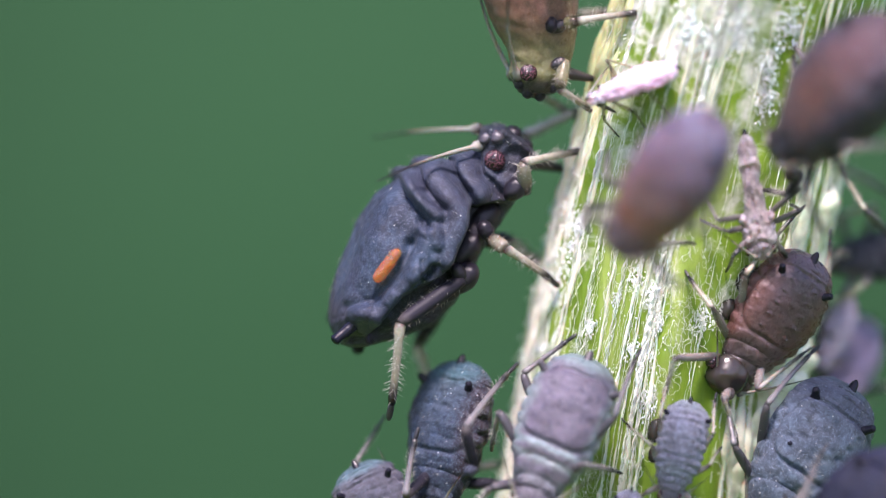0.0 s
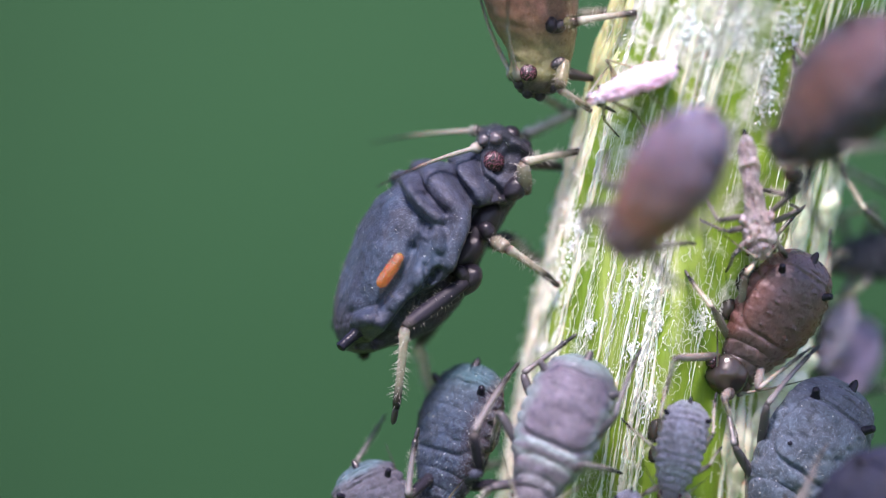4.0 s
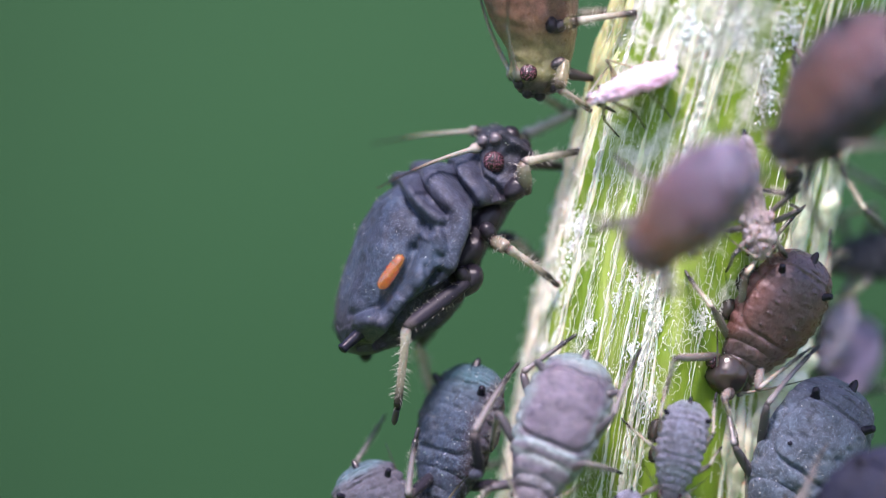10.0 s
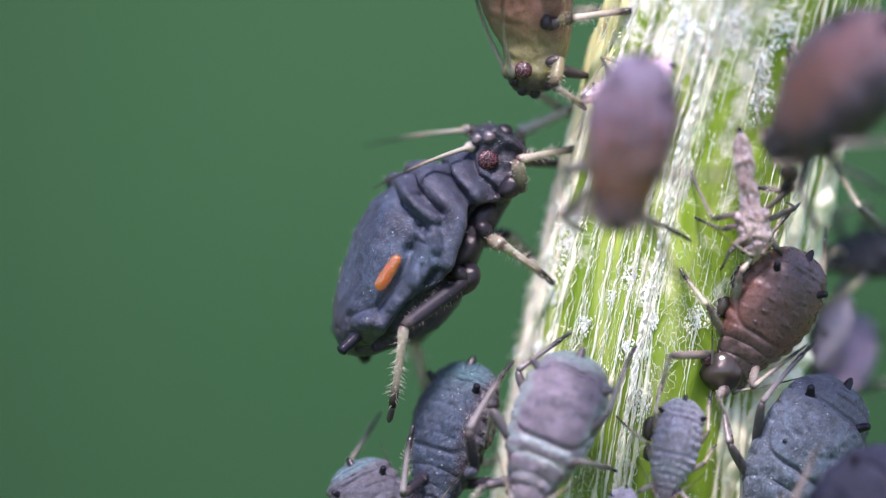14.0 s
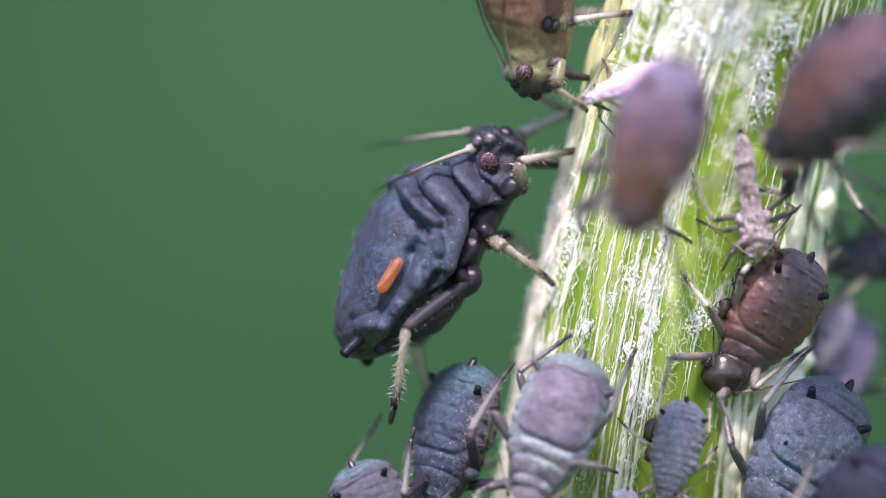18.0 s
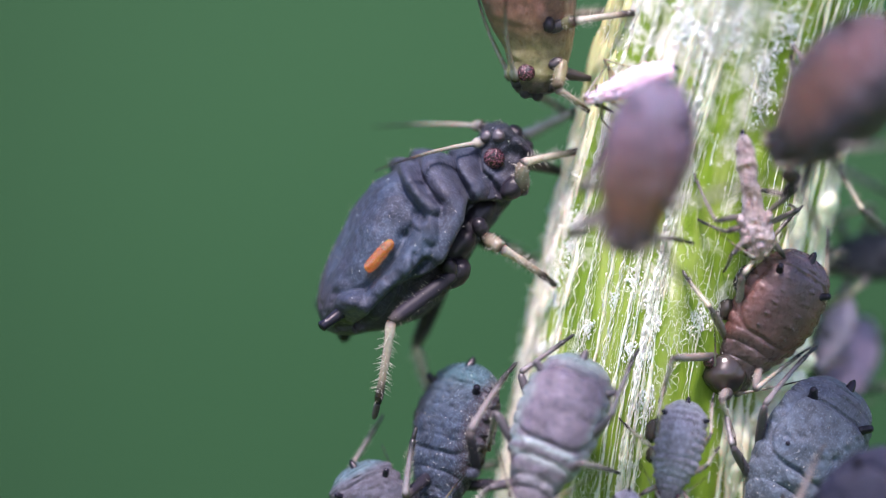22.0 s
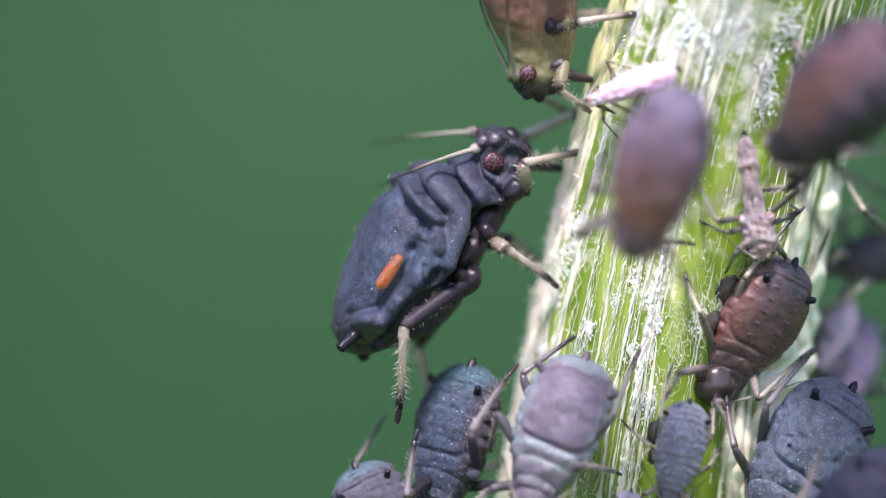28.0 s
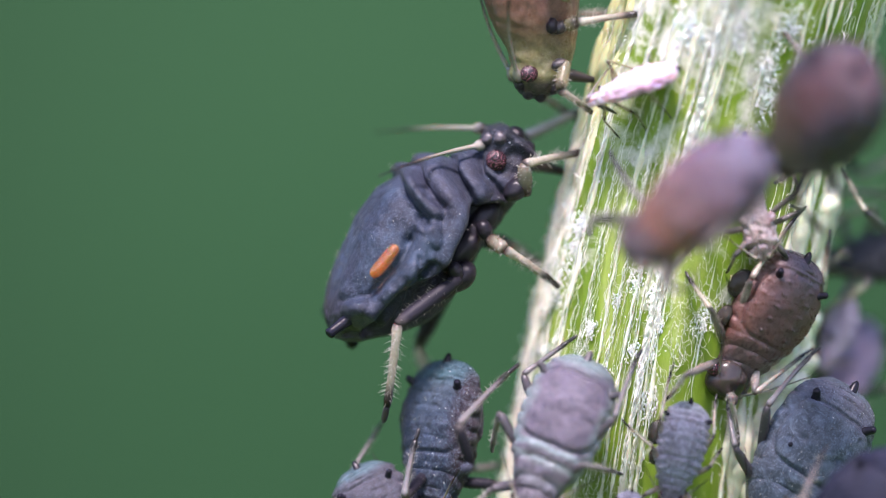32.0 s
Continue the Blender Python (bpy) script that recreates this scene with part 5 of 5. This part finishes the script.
def build_fibres():
    rng = random.Random(5)
    bm = bmesh.new()
    for a0, many, spread in BUNDLES:
        for q in range(many):
            gy = rng.uniform(-20, 1040)
            n = rng.randint(30, 130)
            ph, st = rng.uniform(0, 90), rng.uniform(2.6, 4.0)
            kinky = rng.random() < 0.5
            curl, rate = (rng.uniform(0.006, 0.015), rng.uniform(0.35, 0.7)) if kinky else (rng.uniform(0.004, 0.010), rng.uniform(0.3, 0.75))
            a = a0 + rng.gauss(0, spread)
            thick = rng.uniform(0.35, 0.7) * SQ if kinky else rng.uniform(0.5, 1.25) * SQ
            thick *= (0.42 + 0.8 * many / 46) * (1.4 if gy < 330 else 1.0)
            pts, rad = [], []
            for i in range(n):
                y = gy - st * i
                aa = a + 0.022 * noise.noise(Vector((a0 * 30, y * 0.006, 0))) + 0.014 * noise.noise(Vector((i * 0.03, ph, 40))) + curl * noise.noise(Vector((i * rate, ph, a0)))
                pts.append(stem_at(y + (5 if kinky else 2) * noise.noise(Vector((i * rate, ph, 3))), aa, (6 + 10 * noise.noise(Vector((i * 0.2, ph, 11)))) * SQ))
                rad.append(thick * (0.4 if i in (0, n - 1) else 1.0 + 1.3 * max(noise.noise(Vector((i * 0.37, ph, 20))), -0.5)))
            tube(bm, pts, rad, 4)
    # fine single hairs in the gaps
    for q in range(90):
        gy, a = rng.uniform(200, 960), rng.uniform(1.5, 2.75)
        n, ph = rng.randint(20, 60), rng.uniform(0, 90)
        pts = [stem_at(gy - 3.4 * i, a + 0.008 * noise.noise(Vector((i * 0.3, ph, 1))), (4 + 5 * noise.noise(Vector((i * 0.3, ph, 9)))) * SQ) for i in range(n)]
        tube(bm, pts, [rng.uniform(0.3, 0.5) * SQ] * n, 3)
    # lacy tangles between the bundles
    for gx, gy0, size in LACE:
        for q in range(8):
            x, y, turn = rng.gauss(gx, size * 0.5), rng.gauss(gy0, size * 0.7), rng.uniform(0, 6.28)
            n, ph, pts = rng.randint(22, 60), rng.uniform(0, 90), []
            for i in range(n):
                turn += 1.3 * noise.noise(Vector((i * 0.5, ph, 2)))
                x, y = x + 1.1 * math.cos(turn), y + 1.9 * math.sin(turn)
                c = (x - stem_cx(y)) / stem_half(y)
                pts.append(stem_at(y, math.acos(min(max(c, -0.95), 0.95)), (7 + 6 * noise.noise(Vector((i * 0.25, ph, 5)))) * SQ))
            tube(bm, pts, [rng.uniform(0.22, 0.48) * SQ] * n, 3)
    # short fuzz, thickest along the left edge
    for q in range(560):
        gy, a = rng.uniform(-60, 960), rng.uniform(2.55, 3.6) if q < 380 else rng.uniform(-0.5, 0.4) if q < 520 else rng.uniform(0.4, 2.6)
        p, o = stem_at(gy, a), stem_at(gy, a, 1e-4)
        out = (o - p).normalized()
        ln = rng.uniform(5, 11 if gy < 260 else 18 if q < 380 else 14 if q < 520 else 10) * SQ
        side = Vector((rng.uniform(-0.5, 0.5), rng.uniform(-0.5, 0.5), rng.uniform(-0.8, 0.8)))
        tube(bm, [p, p + (out + side * 0.3) * ln * 0.5, p + (out * 0.9 + side) * ln], [1.3 * SQ, 1.1 * SQ, 0.6 * SQ], 3)
    tagged(part("stem_fibres", bm, M_FIBRE, kind="stuff"), "fine curly white fibres along the green shoot", "fibres")


def build_wax():
    rng = random.Random(8)
    bm = bmesh.new()
    spots = [(1025, 345, 16), (1022, 350, 14), (985, 410, 20), (975, 450, 16), (1300, 55, 26), (1390, 70, 28), (1350, 140, 20), (1400, 600, 24), (1375, 640, 22), (1330, 720, 18), (1310, 790, 16), (1420, 560, 18), (1010, 380, 14), (985, 400, 16), (1150, 512, 14), (1160, 560, 10), (1136, 610, 14), (1112, 600, 9), (1040, 540, 9), (1086, 500, 8),
             (985, 470, 14), (1345, 200, 22), (1250, 60, 20), (1210, 20, 30), (960, 560, 12), (1060, 640, 14), (1235, 575, 16), (1140, 700, 16), (1120, 470, 14)]
    for gx, gy, s in spots:
        for _ in range(int(s * (11 if s < 30 else 7))):
            x, y = rng.gauss(gx, s * (0.55 if s < 30 else 0.4)), rng.gauss(gy, s * (0.9 if s < 30 else 0.5))
            c = (x - stem_cx(y)) / stem_half(y)
            if abs(c) < 0.98:
                p = stem_at(y, math.acos(c), rng.uniform(0, 6) * SQ)
                r = (rng.uniform(0.6, 1.7) if s < 30 else rng.uniform(1.5, 4.0)) * SQ
                blob(bm, p, r, r * 0.7, r * rng.uniform(0.8, 2.2), 6, 4, 0.5, 2)
    # crumbs caught in the threads
    for a0, many, spread in BUNDLES:
        for _ in range(many * 2):
            y = rng.uniform(230, 950)
            p = stem_at(y, a0 + 0.022 * noise.noise(Vector((a0 * 30, y * 0.006, 0))) + rng.gauss(0, spread * 1.3), rng.uniform(4, 13) * SQ)
            r = rng.choice((0.6, 0.8, 1.0, 1.6)) * SQ
            blob(bm, p, r, r, r * rng.uniform(0.8, 2.5), 6, 4, 0.5, 2)
    for _ in range(220):
        p = stem_at(rng.uniform(200, 950), rng.uniform(0.1, 3.1), rng.uniform(1, 8) * SQ)
        r = rng.uniform(0.6, 1.5) * SQ
        blob(bm, p, r, r, r * 1.5, 6, 4, 0.4, 2)
    tagged(part("wax_flecks", bm, M_WAX, kind="stuff"), "white waxy flecks scattered over the shoot", "wax flecks")


build_fibres()
build_wax()


# ---- what moves ----
PIVOT = G(925, 325, 0.0)
# the black aphid's tail: seconds, degrees it sinks
SWING = [(0, -2.6), (1, -2.3), (2, -1.7), (3, -1.2), (3.5, -.9), (5.5, 0), (9, 0), (11, .2), (13, 1), (14, 1.4), (16.5, 2.1), (18, 1.9), (19, 2.3), (21, 2.0), (21.3, 2.0),
         (21.4, -12), (21.5, -10), (21.6, -13.1), (21.7, -10.9), (21.8, -9.6), (22, -6.7), (22.5, -3.8), (23, -3.3), (24, -2.3), (25, -1.7), (25.5, -1.3), (27.5, -.6),
         (28, -.5), (29, -.2), (29.2, 1.6), (29.3, -16), (29.4, -19), (29.5, -12), (29.6, -11.5), (29.8, -9.2), (30, -8.5), (30.5, -6.8), (31, -5.6), (31.5, -4.4), (32, -4.9)]
HIND = [(0, 690, 744), (1, 692, 745), (3, 697, 750), (5.5, 699, 752), (21.3, 700, 752), (21.4, 560, 700), (21.5, 640, 680), (21.6, 552, 696), (21.7, 602, 718), (21.8, 645, 745), (22, 668, 742),
        (22.5, 690, 750), (24, 704, 748), (24.5, 690, 738), (25, 706, 748), (29.2, 706, 748), (29.3, 600, 690), (29.4, 590, 727), (29.5, 630, 745), (29.6, 600, 744), (29.8, 620, 738), (30, 642, 732), (31, 668, 740), (32, 680, 746)]
# the plum aphid: seconds, head, tail end of the body
PLUM = [(0, 1094, 450, 1250, 228), (3.5, 1092, 450, 1250, 225), (5.5, 1092, 452, 1248, 222), (6, 1092, 452, 1248, 220), (7, 1090, 445, 1245, 195), (7.1, 1092, 445, 1240, 200), (7.2, 1105, 450, 1150, 275), (7.4, 1100, 425, 1180, 115), (7.5, 1112, 438, 1245, 200), (7.6, 1122, 447, 1300, 262),
        (7.7, 1118, 440, 1240, 180), (7.8, 1110, 432, 1180, 115), (8, 1112, 435, 1192, 115), (9, 1105, 425, 1195, 115), (9.6, 1103, 425, 1190, 115), (9.8, 1105, 428, 978, 128), (9.9, 1115, 445, 1100, 180), (10, 1122, 464, 1300, 288), (10.2, 1138, 460, 1325, 250),
        (10.6, 1125, 450, 1310, 215), (11, 1119, 444, 1313, 204), (12, 1135, 447, 1307, 197), (13, 1120, 450, 1290, 205), (13.2, 1120, 450, 1280, 210), (13.3, 1115, 449, 1055, 198), (13.45, 1118, 455, 1200, 210), (13.6, 1124, 458, 1335, 242), (13.75, 1112, 440, 1250, 130),
        (13.9, 1102, 412, 1105, 95), (14, 1103, 415, 1149, 82), (14.5, 1108, 415, 1165, 85), (16.5, 1112, 415, 1200, 110), (17, 1119, 412, 1210, 105), (18, 1125, 412, 1212, 98), (18.3, 1120, 415, 1200, 100), (18.5, 1085, 420, 988, 137), (18.7, 1090, 430, 1100, 130),
        (19, 1097, 440, 1180, 145), (20, 1101, 446, 1212, 149), (20.5, 1095, 425, 1212, 137), (20.8, 1092, 432, 1140, 150), (21, 1097, 452, 1072, 212), (21.2, 1115, 425, 1020, 140), (21.5, 1112, 437, 1066, 174), (21.8, 1115, 436, 1150, 130), (22, 1112, 450, 1182, 134), (22.7, 1117, 442, 1180, 132),
        (23, 1140, 415, 1130, 120), (23.5, 1113, 447, 1180, 146), (24, 1115, 450, 1188, 138), (24.7, 1112, 450, 1172, 146), (25, 1128, 458, 1062, 222), (25.1, 1112, 420, 1048, 110), (25.2, 1118, 420, 1105, 92), (25.3, 1165, 440, 1335, 250), (25.4, 1145, 430, 1362, 245), (25.5, 1110, 436, 1150, 180), (25.7, 1110, 430, 1165, 140), (27.5, 1108, 428, 1180, 126), (27.9, 1113, 438, 1184, 116),
        (28, 1122, 455, 1203, 176), (28.1, 1128, 456, 1300, 262), (28.2, 1155, 446, 1385, 275), (28.3, 1125, 452, 1290, 255), (28.4, 1100, 428, 1082, 180), (28.6, 1118, 406, 1080, 90), (28.7, 1103, 430, 1040, 121), (28.9, 1118, 406, 1083, 103),
        (29, 1172, 478, 1004, 345), (29.2, 1098, 415, 934, 160), (29.3, 1110, 440, 1060, 260), (29.45, 1120, 445, 1230, 280), (29.6, 1124, 442, 1314, 279), (30, 1119, 449, 1325, 273), (31, 1112, 443, 1318, 261), (31.3, 1111, 447, 1310, 250), (31.4, 1108, 449, 1090, 200), (31.5, 1105, 449, 887, 231),
        (31.6, 1130, 452, 1010, 200), (31.7, 1107, 445, 1200, 200), (31.8, 1107, 440, 1309, 259), (32, 1110, 453, 1345, 262)]
# the russet aphid: seconds, degrees above the level, degrees it rears towards the lens
RUSSET = [(0, 45, 0), (5.5, 44, 0), (6, 44, 0), (7.3, 44, 0), (7.5, 52, 22), (7.8, 44, 0), (10.2, 46, 0), (10.6, 58, 24), (10.9, 46, 0), (13.5, 46, 0), (18.8, 44, 0), (19, 17, 0), (19.3, 38, 0), (19.6, 44, 0), (20.8, 42, 0), (21, 20, 0), (21.3, 44, 0), (23.3, 44, 0), (23.5, 55, 24), (24, 44, 4),
          (24.5, 44, 4), (24.6, 24, 0), (24.8, 27, 2), (25, 44, 26), (25.4, 46, 24), (25.5, 40, 10), (27.5, 46, 4), (28.2, 42, 4), (28.4, 15, 0), (28.7, 44, 8), (29, 42, 28), (29.4, 44, 14), (30, 44, 10), (31, 44, 8), (31.3, 45, 6), (31.5, 15, 0), (31.7, 45, 10), (31.8, 50, 24), (32, 46, 24)]
# the brown aphid: seconds, turn, twist, shift right, shift down
BROWN = [(0, 0, 0, 0, 0), (5.5, 0, 0, 0, 0), (22.6, 0, 0, 0, 0), (22.8, -3, 8, -15, 8), (23, -4, 14, -22, 10), (23.5, -3, 12, -20, 10), (24, -1, 10, -15, 8), (24.7, 0, 12, -14, 8), (25, 5, 8, -28, 24),
         (25.5, 2, 8, -20, 20), (27.5, -2, 10, -5, 5), (27.8, -3, 10, -12, 10), (28, -4, 10, -20, 15), (28.5, 0, 16, -5, 8), (29, 2, 14, -5, 5), (30, 2, 14, 0, 2), (31, 0, 12, 0, 0), (31.5, -3, 16, -2, 4), (32, -3, 12, -3, 5)]
INK_TURN = [(0, -5.5), (1, -4), (2, -2.6), (3, -.8), (5.5, 0), (21.4, 0), (22, -1.2), (24, -.5), (27.5, -1.5), (29.3, -1.5), (29.6, -4), (30, -7), (30.5, -10), (32, -10.5)]
MINT_TURN = [(0, 1.2), (3.5, 1.2), (5.5, .2), (6, -2.8), (6.5, -1.6), (7, -1), (8, -.3), (9, 0), (30, .6), (32, .8)]
# the low aphid: seconds, tail end of the body
LOW = [(0, 790, 925), (5.4, 790, 925), (5.7, 806, 860), (6, 822, 828), (6.2, 812, 850), (6.4, 795, 900), (6.7, 790, 925), (32, 790, 925)]
# the amber aphid: seconds, shift right, shift down, turn
AMBER = [(0, 0, 0, 0), (7.3, 0, 0, 0), (7.5, -16, 6, 3), (7.8, -2, -4, 0), (8.5, 0, 0, 0), (10.0, 0, 0, 0), (10.2, 10, -34, -6), (10.5, 0, -2, 0), (22.8, 0, 0, 0), (23, 6, -12, -3), (23.3, 0, 0, 0), (25.2, 0, 0, 0), (25.3, -26, 14, 4), (25.4, 4, 14, 0), (25.6, 0, 0, 0), (28.6, 0, 0, 0), (28.8, 12, -26, -5), (29.1, 2, -4, 0), (29.5, 0, 0, 0), (32, 0, 0, 0)]


def motions():
    base = main_aphid["m"]
    rows = [(t, turned(base, PIVOT, a)) for t, a in SWING]
    step(main_aphid, rows, {(1, 2): [(t, G(x, y, -0.35)) for t, x, y in HIND]})
    walk(egg, [(t, turned(EGG_AT, PIVOT, a)) for t, a in SWING])
    rows = []
    for t, hx, hy, tx, ty in PLUM:
        head, flat = G(hx - 6, hy + 4, -2.4), G(tx, ty, -2.4)
        flat = head + (flat - head) * 1.10
        side = flat - head
        lean = math.sqrt(max(plum_aphid["L"] ** 2 - side.length_squared, (0.25 * plum_aphid["L"]) ** 2))
        tail = flat + FRONT * lean
        rows.append((t, frame_of(head, tail, way(0.1, 0.35, 0.9))))
    step(plum_aphid, rows)
    p = russet_aphid["head"]
    across = (russet_aphid["tail"] - p).cross(FRONT).normalized()
    rows = []
    for t, a, rear in RUSSET:
        reared = Matrix.Translation(p) @ Matrix.Rotation(radians(rear), 4, across) @ Matrix.Translation(-p) @ russet_aphid["m"]
        rows.append((t, turned(reared, p, a - 44.5)))
    step(russet_aphid, rows)
    p = brown_aphid["head"]
    axis = (brown_aphid["tail"] - p).normalized()
    rows = []
    for t, a, roll, dx, dy in BROWN:
        twist = Matrix.Translation(p + Vector((dx * SQ, 0, -dy * SQ))) @ Matrix.Rotation(radians(roll), 4, axis) @ Matrix.Translation(-p)
        rows.append((t, turned(twist @ brown_aphid["m"], p, -a)))
    step(brown_aphid, rows)
    step(ink_aphid, [(t, turned(ink_aphid["m"], ink_aphid["head"], -a)) for t, a in INK_TURN])
    step(mint_aphid, [(t, turned(mint_aphid["m"], mint_aphid["head"], -a)) for t, a in MINT_TURN])
    rows = []
    for t, tx, ty in LOW:
        head, flat = low_aphid["head"], G(tx, ty, -1.2)
        lean = math.sqrt(max(low_aphid["L"] ** 2 - (flat - head).length_squared, (0.3 * low_aphid["L"]) ** 2))
        rows.append((t, frame_of(head, flat + FRONT * lean, way(-0.2, 0.4, 0.9))))
    step(low_aphid, rows)
    rows = []
    for t, dx, dy, a in AMBER:
        rows.append((t, Matrix.Translation((dx * SQ, 0, -dy * SQ)) @ turned(upper_aphid["m"], upper_aphid["head"], a)))
    step(upper_aphid, rows)


motions()
